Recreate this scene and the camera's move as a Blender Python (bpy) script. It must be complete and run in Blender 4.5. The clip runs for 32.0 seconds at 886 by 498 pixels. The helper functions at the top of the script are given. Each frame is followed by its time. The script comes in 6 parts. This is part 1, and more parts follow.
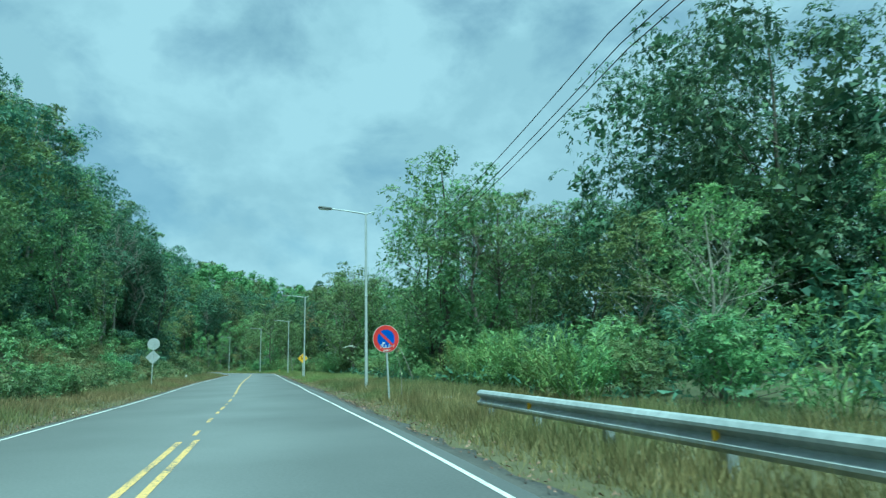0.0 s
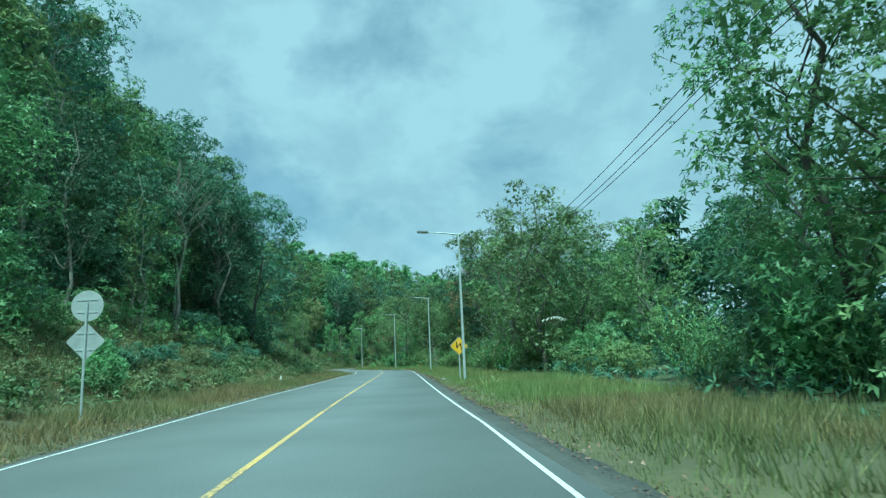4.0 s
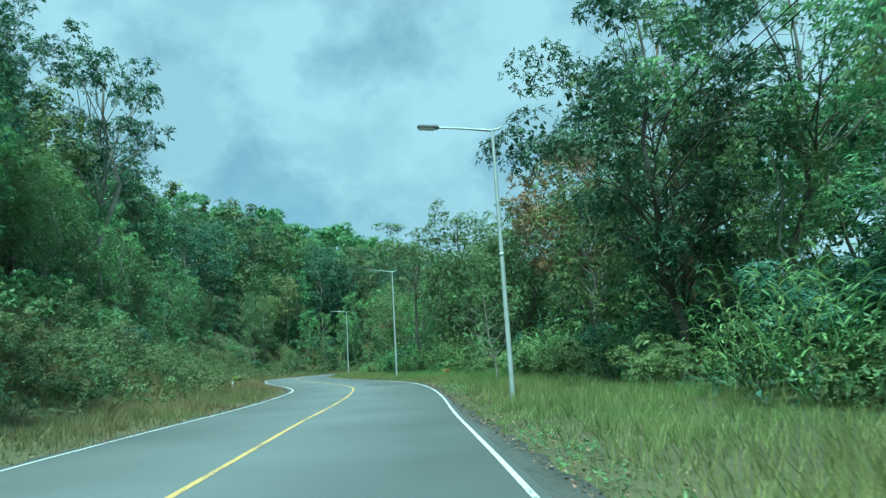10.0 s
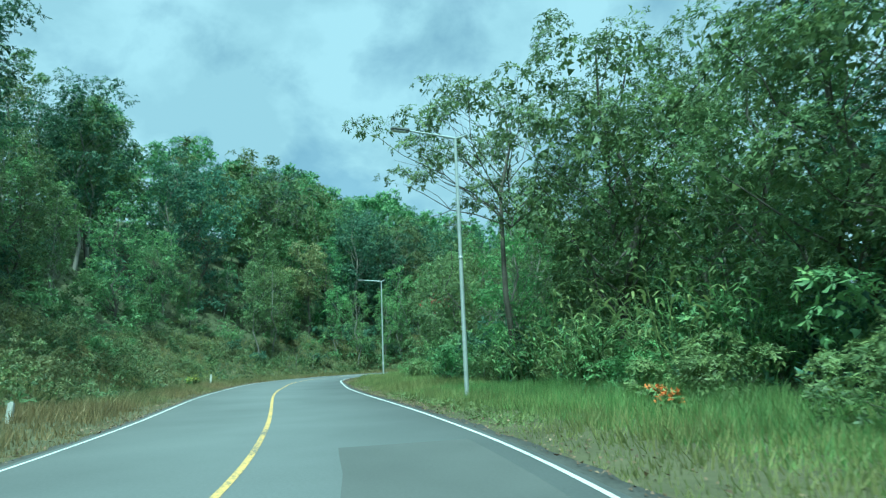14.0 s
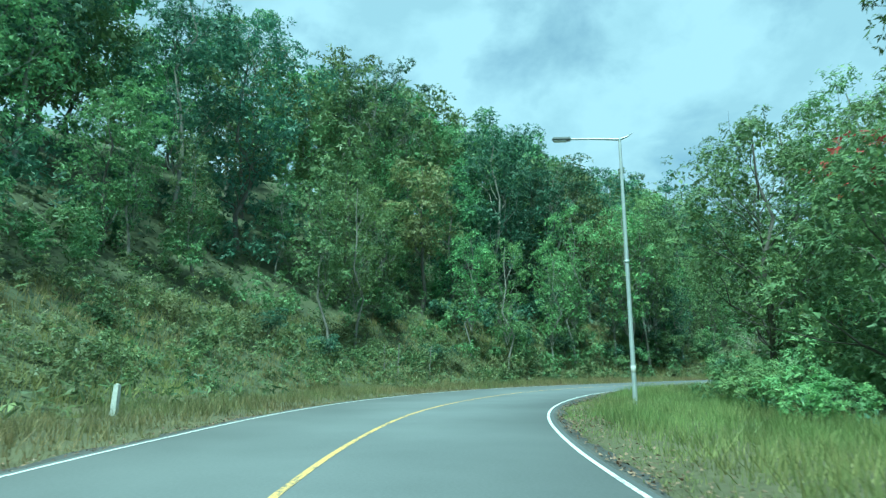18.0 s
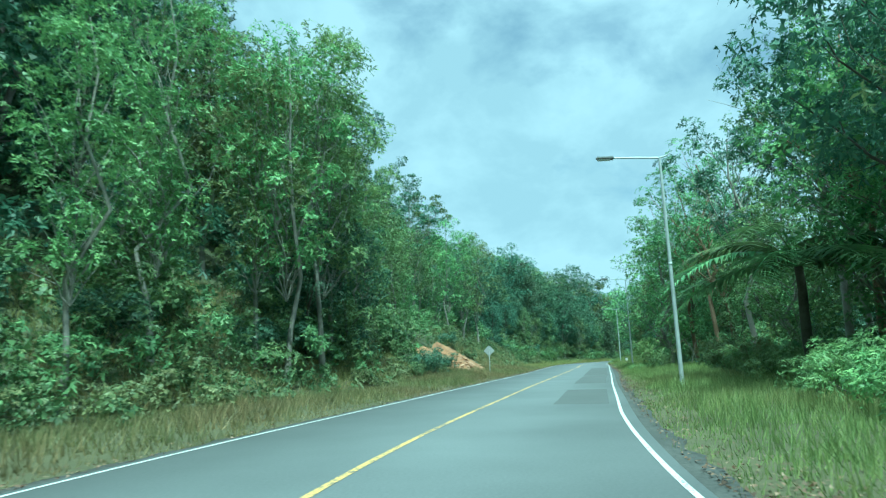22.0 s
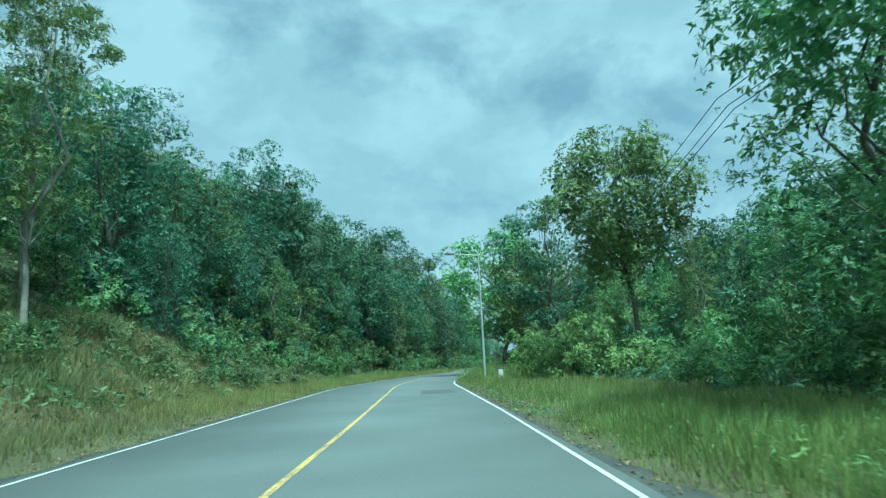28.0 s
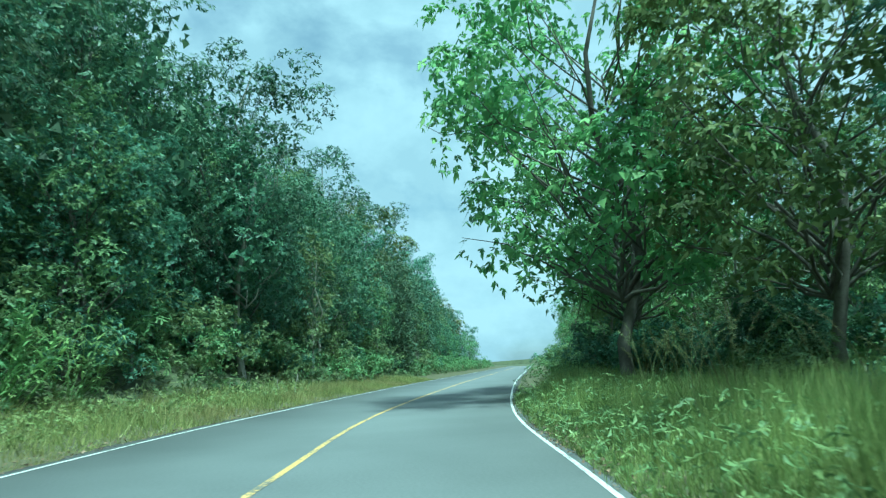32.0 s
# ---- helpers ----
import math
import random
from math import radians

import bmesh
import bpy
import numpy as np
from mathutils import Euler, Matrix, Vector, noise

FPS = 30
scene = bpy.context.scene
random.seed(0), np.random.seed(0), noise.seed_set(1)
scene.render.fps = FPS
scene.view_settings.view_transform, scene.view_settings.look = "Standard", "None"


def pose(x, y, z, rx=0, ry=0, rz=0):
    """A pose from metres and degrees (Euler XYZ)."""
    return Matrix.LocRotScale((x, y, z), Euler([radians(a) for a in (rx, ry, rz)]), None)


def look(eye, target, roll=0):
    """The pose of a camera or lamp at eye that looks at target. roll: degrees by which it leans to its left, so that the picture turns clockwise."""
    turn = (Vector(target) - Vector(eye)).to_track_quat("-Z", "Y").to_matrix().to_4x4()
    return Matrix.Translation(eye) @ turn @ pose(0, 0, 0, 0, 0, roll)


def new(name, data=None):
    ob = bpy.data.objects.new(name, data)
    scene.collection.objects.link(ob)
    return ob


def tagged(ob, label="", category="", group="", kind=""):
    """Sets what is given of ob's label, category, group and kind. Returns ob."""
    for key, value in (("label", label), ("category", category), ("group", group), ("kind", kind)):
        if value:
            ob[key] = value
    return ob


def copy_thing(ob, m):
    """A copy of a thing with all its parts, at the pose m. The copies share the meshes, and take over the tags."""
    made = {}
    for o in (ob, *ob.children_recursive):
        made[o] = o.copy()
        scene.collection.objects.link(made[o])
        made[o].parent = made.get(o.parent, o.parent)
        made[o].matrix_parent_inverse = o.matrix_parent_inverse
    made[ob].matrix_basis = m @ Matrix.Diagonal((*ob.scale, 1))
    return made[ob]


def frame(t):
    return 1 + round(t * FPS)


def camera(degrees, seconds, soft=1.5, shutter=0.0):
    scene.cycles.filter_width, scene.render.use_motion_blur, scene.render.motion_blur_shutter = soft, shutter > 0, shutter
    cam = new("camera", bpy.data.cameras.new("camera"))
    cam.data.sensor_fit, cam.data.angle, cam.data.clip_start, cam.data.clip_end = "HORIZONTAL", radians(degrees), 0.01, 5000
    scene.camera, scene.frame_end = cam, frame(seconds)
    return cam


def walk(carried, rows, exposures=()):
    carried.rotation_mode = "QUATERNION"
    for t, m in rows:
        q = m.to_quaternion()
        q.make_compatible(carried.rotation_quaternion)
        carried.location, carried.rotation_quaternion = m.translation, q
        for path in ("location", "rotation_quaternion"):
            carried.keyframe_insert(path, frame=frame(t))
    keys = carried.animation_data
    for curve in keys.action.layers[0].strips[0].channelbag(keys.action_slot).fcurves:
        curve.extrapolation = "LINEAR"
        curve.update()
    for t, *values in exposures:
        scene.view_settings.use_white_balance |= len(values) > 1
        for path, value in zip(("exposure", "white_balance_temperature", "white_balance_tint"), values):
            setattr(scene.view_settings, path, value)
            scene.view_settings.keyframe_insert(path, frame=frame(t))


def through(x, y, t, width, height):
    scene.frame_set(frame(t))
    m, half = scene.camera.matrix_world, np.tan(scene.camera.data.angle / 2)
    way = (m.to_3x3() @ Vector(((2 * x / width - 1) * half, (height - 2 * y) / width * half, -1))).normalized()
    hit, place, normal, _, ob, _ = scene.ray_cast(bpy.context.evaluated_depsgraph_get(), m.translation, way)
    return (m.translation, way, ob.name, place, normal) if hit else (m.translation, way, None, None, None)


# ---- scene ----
cam = camera(71.0, 32.0, soft=1.25, shutter=0.15)
PATH = [
    (0, (-4.141, 71.228, 1.2), (-4.231, 73.194, 1.558), -1.50),
    (0.5, (-5.035, 74.688, 1.2), (-5.339, 76.632, 1.560), -1.34),
    (1, (-6.113, 78.153, 1.2), (-6.552, 80.070, 1.562), -0.81),
    (1.5, (-7.335, 81.590, 1.2), (-7.854, 83.486, 1.568), -0.42),
    (2, (-8.518, 84.993, 1.2), (-9.055, 86.883, 1.568), -0.53),
    (2.5, (-9.657, 88.596, 1.2), (-10.179, 90.493, 1.558), -1.56),
    (3, (-10.766, 92.284, 1.2), (-11.271, 94.187, 1.547), -2.73),
    (3.5, (-11.937, 95.869, 1.2), (-12.431, 97.775, 1.547), -2.40),
    (4, (-13.083, 99.469, 1.2), (-13.583, 101.374, 1.550), -2.56),
    (4.5, (-14.238, 103.099, 1.2), (-14.751, 104.999, 1.553), -2.76),
    (5, (-15.434, 106.770, 1.2), (-15.962, 108.666, 1.555), -3.01),
    (5.5, (-16.706, 110.497, 1.2), (-17.241, 112.390, 1.556), -3.32),
    (6, (-18.086, 114.291, 1.2), (-18.613, 116.186, 1.561), -2.67),
    (6.5, (-19.600, 118.363, 1.2), (-20.123, 120.260, 1.560), -1.86),
    (7, (-20.960, 122.570, 1.2), (-21.487, 124.466, 1.557), -2.32),
    (7.5, (-22.263, 126.604, 1.2), (-22.795, 128.498, 1.559), -2.63),
    (8, (-23.455, 130.607, 1.2), (-23.988, 132.502, 1.551), -3.30),
    (8.5, (-24.784, 134.586, 1.2), (-25.310, 136.482, 1.557), -3.22),
    (9, (-26.167, 138.635, 1.2), (-26.690, 140.533, 1.557), -3.14),
    (9.5, (-27.508, 142.841, 1.2), (-28.034, 144.739, 1.550), -3.23),
    (10, (-28.969, 147.039, 1.2), (-29.497, 148.936, 1.551), -3.52),
    (10.5, (-30.413, 151.134, 1.2), (-30.956, 153.026, 1.554), -3.49),
    (11, (-31.851, 154.899, 1.2), (-32.407, 156.786, 1.560), -2.90),
    (11.5, (-33.220, 158.427, 1.2), (-33.794, 160.310, 1.556), -2.81),
    (12, (-34.493, 162.031, 1.2), (-35.088, 163.907, 1.553), -2.37),
    (12.5, (-35.840, 165.593, 1.2), (-36.455, 167.463, 1.551), -2.67),
    (13, (-37.175, 169.000, 1.2), (-37.814, 170.862, 1.551), -2.73),
    (13.5, (-38.631, 172.466, 1.2), (-39.293, 174.320, 1.554), -2.50),
    (14, (-40.235, 175.995, 1.2), (-40.932, 177.836, 1.552), -2.41),
    (14.5, (-42.230, 179.595, 1.2), (-42.969, 181.420, 1.551), -1.92),
    (15, (-44.550, 183.211, 1.2), (-45.352, 185.008, 1.558), -0.93),
    (15.5, (-47.116, 186.925, 1.2), (-47.987, 188.688, 1.562), -0.06),
    (16, (-49.844, 190.867, 1.2), (-50.777, 192.598, 1.564), -0.36),
    (16.5, (-52.657, 194.973, 1.2), (-53.640, 196.675, 1.566), -0.56),
    (17, (-55.427, 199.207, 1.2), (-56.445, 200.889, 1.568), -0.67),
    (17.5, (-58.126, 203.477, 1.2), (-59.158, 205.150, 1.570), -0.70),
    (18, (-60.832, 207.622, 1.2), (-61.853, 209.301, 1.573), -0.26),
    (18.5, (-63.423, 211.592, 1.2), (-64.402, 213.296, 1.572), -0.62),
    (19, (-65.674, 215.435, 1.2), (-66.568, 217.184, 1.574), -0.73),
    (19.5, (-67.638, 219.518, 1.2), (-68.390, 221.334, 1.572), -1.20),
    (20, (-69.211, 223.561, 1.2), (-69.801, 225.436, 1.569), -1.68),
    (20.5, (-70.361, 227.637, 1.2), (-70.789, 229.556, 1.568), -1.92),
    (21, (-71.057, 231.641, 1.2), (-71.309, 233.591, 1.568), -2.24),
    (21.5, (-71.427, 235.577, 1.2), (-71.491, 237.543, 1.562), -2.34),
    (22, (-71.266, 239.893, 1.2), (-71.152, 241.858, 1.556), -2.05),
    (22.5, (-70.733, 244.332, 1.2), (-70.436, 246.277, 1.555), -1.88),
    (23, (-69.898, 248.783, 1.2), (-69.443, 250.697, 1.560), -1.75),
    (23.5, (-68.704, 253.283, 1.2), (-68.140, 255.167, 1.559), -1.75),
    (24, (-67.383, 257.764, 1.2), (-66.741, 259.623, 1.560), -1.73),
    (24.5, (-65.985, 262.070, 1.2), (-65.306, 263.917, 1.558), -1.96),
    (25, (-64.494, 266.577, 1.2), (-63.799, 268.419, 1.555), -2.12),
    (25.5, (-62.990, 271.184, 1.2), (-62.294, 273.025, 1.555), -2.30),
    (26, (-61.496, 276.001, 1.2), (-60.810, 277.845, 1.558), -2.27),
    (26.5, (-59.858, 280.936, 1.2), (-59.185, 282.785, 1.557), -2.14),
    (27, (-58.208, 286.118, 1.2), (-57.545, 287.970, 1.559), -2.34),
    (27.5, (-56.566, 291.458, 1.2), (-55.910, 293.313, 1.561), -2.55),
    (28, (-54.957, 296.869, 1.2), (-54.304, 298.725, 1.563), -2.81),
    (28.5, (-53.401, 302.261, 1.2), (-52.750, 304.117, 1.565), -3.11),
    (29, (-51.923, 307.544, 1.2), (-51.269, 309.399, 1.566), -2.80),
    (29.5, (-50.382, 312.698, 1.2), (-49.726, 314.550, 1.573), -2.56),
    (30, (-48.902, 317.695, 1.2), (-48.236, 319.543, 1.574), -2.52),
    (30.5, (-47.379, 322.661, 1.2), (-46.696, 324.504, 1.572), -2.22),
    (31, (-45.665, 327.624, 1.2), (-44.954, 329.456, 1.569), -2.52),
    (31.5, (-43.812, 332.602, 1.2), (-43.071, 334.422, 1.569), -2.53),
    (32, (-41.826, 337.593, 1.2), (-41.047, 339.399, 1.567), -2.08),
]
walk(cam, [(t, look(eye, target, roll)) for t, eye, target, roll in PATH],
     exposures=[(0.0, 0.79, 4500, -37), (6.0, 0.78, 4500, -37), (8.0, 0.83, 4500, -37), (12.0, 0.91, 4500, -37), (16.0, 1.03, 4500, -37), (18.5, 1.10, 4500, -37), (21.5, 1.12, 4500, -37), (24.0, 0.95, 4500, -37), (26.0, 0.87, 4500, -37), (29.0, 0.85, 4500, -37), (31.0, 0.92, 4500, -37), (32.0, 1.10, 4500, -37)])

# ---- sky, sun ----
SUN_AZ, SUN_EL = radians(-172), radians(66)      # azimuth counter-clockwise from +y
world = bpy.data.worlds.new("sky_world")
scene.world = world
world.use_nodes = True
wt = world.node_tree
wt.nodes.clear()


def wn(kind, **kw):
    n = wt.nodes.new(kind)
    for k, v in kw.items():
        n.inputs[k].default_value = v
    return n


sky = wt.nodes.new("ShaderNodeTexSky")
sky.sky_type, sky.sun_disc = "NISHITA", False
sky.sun_elevation, sky.sun_rotation = SUN_EL, -SUN_AZ
sky.air_density, sky.dust_density = 1.0, 1.5
coord = wt.nodes.new("ShaderNodeTexCoord")
# heaped clouds, flattened towards the horizon
div = wt.nodes.new("ShaderNodeVectorMath"); div.operation = "MULTIPLY"; div.inputs[1].default_value = (1.0, 1.0, 1.5)
wt.links.new(coord.outputs["Generated"], div.inputs[0])
n1 = wn("ShaderNodeTexNoise", Scale=4.2, Detail=9.0, Roughness=0.55, Distortion=0.25)
n2 = wn("ShaderNodeTexNoise", Scale=4.6, Detail=10.0, Roughness=0.56, Distortion=0.15)
shift = wt.nodes.new("ShaderNodeVectorMath"); shift.operation = "ADD"; shift.inputs[1].default_value = (3.7, 1.3, 0.4)
wt.links.new(div.outputs[0], n1.inputs["Vector"])
wt.links.new(div.outputs[0], shift.inputs[0])
wt.links.new(shift.outputs[0], n2.inputs["Vector"])
cover = wt.nodes.new("ShaderNodeValToRGB")
cover.color_ramp.elements[0].position, cover.color_ramp.elements[1].position = 0.33, 0.47
cover.color_ramp.elements[0].color = (0.55, 0.55, 0.55, 1)
wt.links.new(n1.outputs["Fac"], cover.inputs[0])
body = wt.nodes.new("ShaderNodeValToRGB")
body.color_ramp.elements[0].position, body.color_ramp.elements[1].position = 0.42, 0.57
body.color_ramp.elements[0].color = (5.3, 5.65, 6.25, 1)
body.color_ramp.elements[1].color = (6.6, 6.8, 7.3, 1)
wt.links.new(n2.outputs["Fac"], body.inputs[0])
mix = wt.nodes.new("ShaderNodeMix"); mix.data_type = "RGBA"
wt.links.new(cover.outputs["Color"], mix.inputs["Factor"])
wt.links.new(sky.outputs[0], mix.inputs["A"])
wt.links.new(body.outputs["Color"], mix.inputs["B"])
bg = wn("ShaderNodeBackground", Strength=0.055)
wt.links.new(mix.outputs["Result"], bg.inputs["Color"])
out = wt.nodes.new("ShaderNodeOutputWorld")
wt.links.new(bg.outputs[0], out.inputs["Surface"])

sun_data = bpy.data.lights.new("sun", "SUN")
sun_data.energy, sun_data.angle, sun_data.color = 3.5, radians(5.0), (1.0, 0.94, 0.82)
sun = new("sun", sun_data)
sun.matrix_world = look((0, 0, 0), (math.sin(SUN_AZ) * math.cos(SUN_EL), -math.cos(SUN_AZ) * math.cos(SUN_EL), -math.sin(SUN_EL)))

# ---- materials ----


def node(nt, kind, ins=None, operation=None):
    n = nt.nodes.new(kind)
    if operation:
        n.operation = operation
    for k, v in (ins or {}).items():
        if hasattr(v, "links"):
            nt.links.new(v, n.inputs[k])
        else:
            n.inputs[k].default_value = v
    return n


def ramp(nt, fac, stops):
    r = nt.nodes.new("ShaderNodeValToRGB")
    while len(r.color_ramp.elements) < len(stops):
        r.color_ramp.elements.new(0.5)
    for e, (p, c) in zip(r.color_ramp.elements, stops):
        e.position, e.color = p, (*c, 1)
    nt.links.new(fac, r.inputs[0])
    return r.outputs["Color"]


def blend(nt, fac, a, b, how="MIX"):
    m = nt.nodes.new("ShaderNodeMix")
    m.data_type, m.blend_type = "RGBA", how
    for sock, v in (("Factor", fac), ("A", a), ("B", b)):
        if hasattr(v, "links"):
            nt.links.new(v, m.inputs[sock])
        else:
            m.inputs[sock].default_value = v if sock == "Factor" else (*v, 1)
    return m.outputs["Result"]


def fresh(name):
    m = bpy.data.materials.new(name)
    m.use_nodes = True
    nt = m.node_tree
    nt.nodes.clear()
    return m, nt, nt.nodes.new("ShaderNodeOutputMaterial")


def surface(name, dark, light, scale=4.0, fine=40.0, rough=0.8, metal=0.0, bump=0.2, depth=0.01, by_object=0.0, world_space=True, speck=0.35):
    """Two scales of mottling between two colours, with a fine relief."""
    m, nt, out_node = fresh(name)
    co = node(nt, "ShaderNodeNewGeometry").outputs["Position"] if world_space else node(nt, "ShaderNodeTexCoord").outputs["Object"]
    big = node(nt, "ShaderNodeTexNoise", {"Vector": co, "Scale": scale, "Detail": 5.0}).outputs["Fac"]
    small = node(nt, "ShaderNodeTexNoise", {"Vector": co, "Scale": fine, "Detail": 4.0, "Roughness": 0.65}).outputs["Fac"]
    both = node(nt, "ShaderNodeMix", {"Factor": speck, "A": big, "B": small}).outputs["Result"]
    colour = ramp(nt, both, [(0.32, dark), (0.68, light)])
    if by_object:
        rnd = node(nt, "ShaderNodeObjectInfo").outputs["Random"]
        hsv = node(nt, "ShaderNodeMapRange", {"Value": rnd, "To Min": 1 - by_object, "To Max": 1 + by_object}).outputs[0]
        colour = node(nt, "ShaderNodeHueSaturation", {"Color": colour, "Value": hsv}).outputs[0]
    bmp = node(nt, "ShaderNodeBump", {"Height": both, "Strength": bump, "Distance": depth}).outputs[0]
    p = node(nt, "ShaderNodeBsdfPrincipled", {"Base Color": colour, "Roughness": rough, "Metallic": metal, "Normal": bmp})
    nt.links.new(p.outputs[0], out_node.inputs["Surface"])
    return m


def leafy(name, stops, rough=0.5, through=0.28, tint=0.30, turn=(0.458, 0.518), patch=0.0, patch_stops=None):
    """Leaves: colour differs from leaf to leaf and from plant to plant; light shines through."""
    m, nt, out_node = fresh(name)
    isl = node(nt, "ShaderNodeNewGeometry")
    colour = ramp(nt, isl.outputs["Random Per Island"], stops)
    if patch:
        n = node(nt, "ShaderNodeTexNoise", {"Vector": isl.outputs["Position"], "Scale": patch, "Detail": 3.0}).outputs["Fac"]
        other = ramp(nt, isl.outputs["Random Per Island"], patch_stops)
        colour = blend(nt, ramp(nt, n, [(0.42, (0, 0, 0)), (0.58, (1, 1, 1))]), colour, other)
    tuft = node(nt, "ShaderNodeTexNoise", {"Vector": isl.outputs["Position"], "Scale": 0.75, "Detail": 3.0}).outputs["Fac"]
    tuft = node(nt, "ShaderNodeMapRange", {"Value": tuft, "From Min": 0.3, "From Max": 0.7, "To Min": 0.72, "To Max": 1.32}).outputs[0]
    colour = node(nt, "ShaderNodeHueSaturation", {"Color": colour, "Value": tuft}).outputs[0]
    rnd = node(nt, "ShaderNodeObjectInfo").outputs["Random"]
    val = node(nt, "ShaderNodeMapRange", {"Value": rnd, "To Min": 1 - tint, "To Max": 1 + tint}).outputs[0]
    hue = node(nt, "ShaderNodeMapRange", {"Value": node(nt, "ShaderNodeMath", {0: rnd, 1: 7.3}, operation="MULTIPLY").outputs[0], "From Max": 7.3, "To Min": turn[0], "To Max": turn[1]}).outputs[0]
    colour = node(nt, "ShaderNodeHueSaturation", {"Color": colour, "Value": val, "Hue": hue, "Saturation": 0.95}).outputs[0]
    p = node(nt, "ShaderNodeBsdfPrincipled", {"Base Color": colour, "Roughness": rough, "Specular IOR Level": 0.35})
    t = node(nt, "ShaderNodeBsdfTranslucent", {"Color": colour})
    mx = node(nt, "ShaderNodeMixShader", {0: through, 1: p.outputs[0], 2: t.outputs[0]})
    nt.links.new(mx.outputs[0], out_node.inputs["Surface"])
    return m


G = {
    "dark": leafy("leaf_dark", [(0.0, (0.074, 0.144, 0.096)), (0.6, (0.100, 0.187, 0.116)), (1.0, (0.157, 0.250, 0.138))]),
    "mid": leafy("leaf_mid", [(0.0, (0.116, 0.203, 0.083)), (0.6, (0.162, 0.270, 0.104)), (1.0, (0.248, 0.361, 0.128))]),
    "light": leafy("leaf_light", [(0.0, (0.152, 0.248, 0.091)), (0.6, (0.202, 0.323, 0.115)), (1.0, (0.302, 0.422, 0.143))]),
    "olive": leafy("leaf_olive", [(0.0, (0.122, 0.163, 0.066)), (0.6, (0.181, 0.226, 0.085)), (1.0, (0.271, 0.301, 0.106))], turn=(0.488, 0.525)),
    "scrub": leafy("leaf_scrub", [(0.0, (0.073, 0.125, 0.056)), (0.5, (0.122, 0.196, 0.076)), (1.0, (0.206, 0.278, 0.105))], patch=0.22,
                   patch_stops=[(0.0, (0.111, 0.148, 0.064)), (0.5, (0.177, 0.207, 0.086)), (1.0, (0.261, 0.267, 0.116))], tint=0.0),
    "yellow": leafy("leaf_yellow", [(0.0, (0.168, 0.228, 0.098)), (0.5, (0.280, 0.355, 0.137)), (1.0, (0.414, 0.477, 0.195))]),
    "rust": leafy("leaf_rust", [(0.0, (0.13, 0.13, 0.07)), (0.5, (0.25, 0.17, 0.085)), (1.0, (0.37, 0.21, 0.10))], tint=0.1, turn=(0.5, 0.51)),
    "lime": leafy("leaf_bright", [(0.0, (0.155, 0.248, 0.083)), (0.6, (0.216, 0.331, 0.107)), (1.0, (0.319, 0.423, 0.134))], tint=0.1),
    "lush": leafy("lush_grass", [(0.0, (0.170, 0.270, 0.085)), (0.5, (0.260, 0.370, 0.115)), (1.0, (0.380, 0.470, 0.165))], through=0.4, tint=0.0),
    "vine": leafy("leaf_vine", [(0.0, (0.068, 0.128, 0.075)), (0.6, (0.105, 0.184, 0.099)), (1.0, (0.166, 0.248, 0.122))], rough=0.45, tint=0.22),
    "red": leafy("red_petals", [(0.0, (0.26, 0.035, 0.025)), (1.0, (0.46, 0.08, 0.05))], tint=0.0),
    "dry": leafy("dry_leaves", [(0.0, (0.08, 0.055, 0.030)), (0.5, (0.18, 0.125, 0.070)), (1.0, (0.34, 0.25, 0.15))], through=0.1, tint=0.0),
    "grass": leafy("grass_blades", [(0.0, (0.185, 0.240, 0.080)), (0.5, (0.285, 0.345, 0.112)), (1.0, (0.420, 0.450, 0.165))], through=0.4, tint=0.0,
                   patch=0.16, patch_stops=[(0.0, (0.200, 0.225, 0.080)), (0.5, (0.305, 0.318, 0.115)), (1.0, (0.450, 0.412, 0.172))]),
    "straw": leafy("straw_blades", [(0.0, (0.150, 0.145, 0.062)), (0.5, (0.255, 0.222, 0.096)), (1.0, (0.400, 0.315, 0.150))], through=0.3, tint=0.0,
                   patch=0.13, patch_stops=[(0.0, (0.115, 0.155, 0.060)), (0.5, (0.200, 0.228, 0.088)), (1.0, (0.330, 0.315, 0.135))]),
}
BARK = surface("bark_grey", (0.06, 0.055, 0.045), (0.18, 0.165, 0.14), 1.5, 14.0, 0.85, bump=0.5, depth=0.02, by_object=0.25, world_space=False)
BARK_BROWN = surface("bark_brown", (0.15, 0.095, 0.06), (0.36, 0.25, 0.17), 1.5, 12.0, 0.85, bump=0.5, depth=0.02, by_object=0.15, world_space=False)
BARK_PALE = surface("bark_pale", (0.14, 0.13, 0.11), (0.38, 0.36, 0.31), 1.2, 10.0, 0.8, bump=0.4, depth=0.015, by_object=0.15, world_space=False)
SOIL = surface("forest_floor", (0.042, 0.052, 0.026), (0.110, 0.122, 0.056), 0.35, 3.0, 0.95, bump=0.6, depth=0.08, speck=0.5)
VERGE = surface("verge_soil", (0.062, 0.062, 0.032), (0.135, 0.128, 0.064), 0.5, 9.0, 0.95, bump=0.6, depth=0.04, speck=0.5)
CLAY = surface("red_clay", (0.17, 0.085, 0.042), (0.44, 0.25, 0.125), 0.9, 7.0, 0.9, bump=0.7, depth=0.06, speck=0.5)
ASPHALT = surface("worn_asphalt", (0.118, 0.125, 0.129), (0.190, 0.199, 0.204), 0.3, 24.0, 0.72, bump=0.35, depth=0.004, speck=0.45)
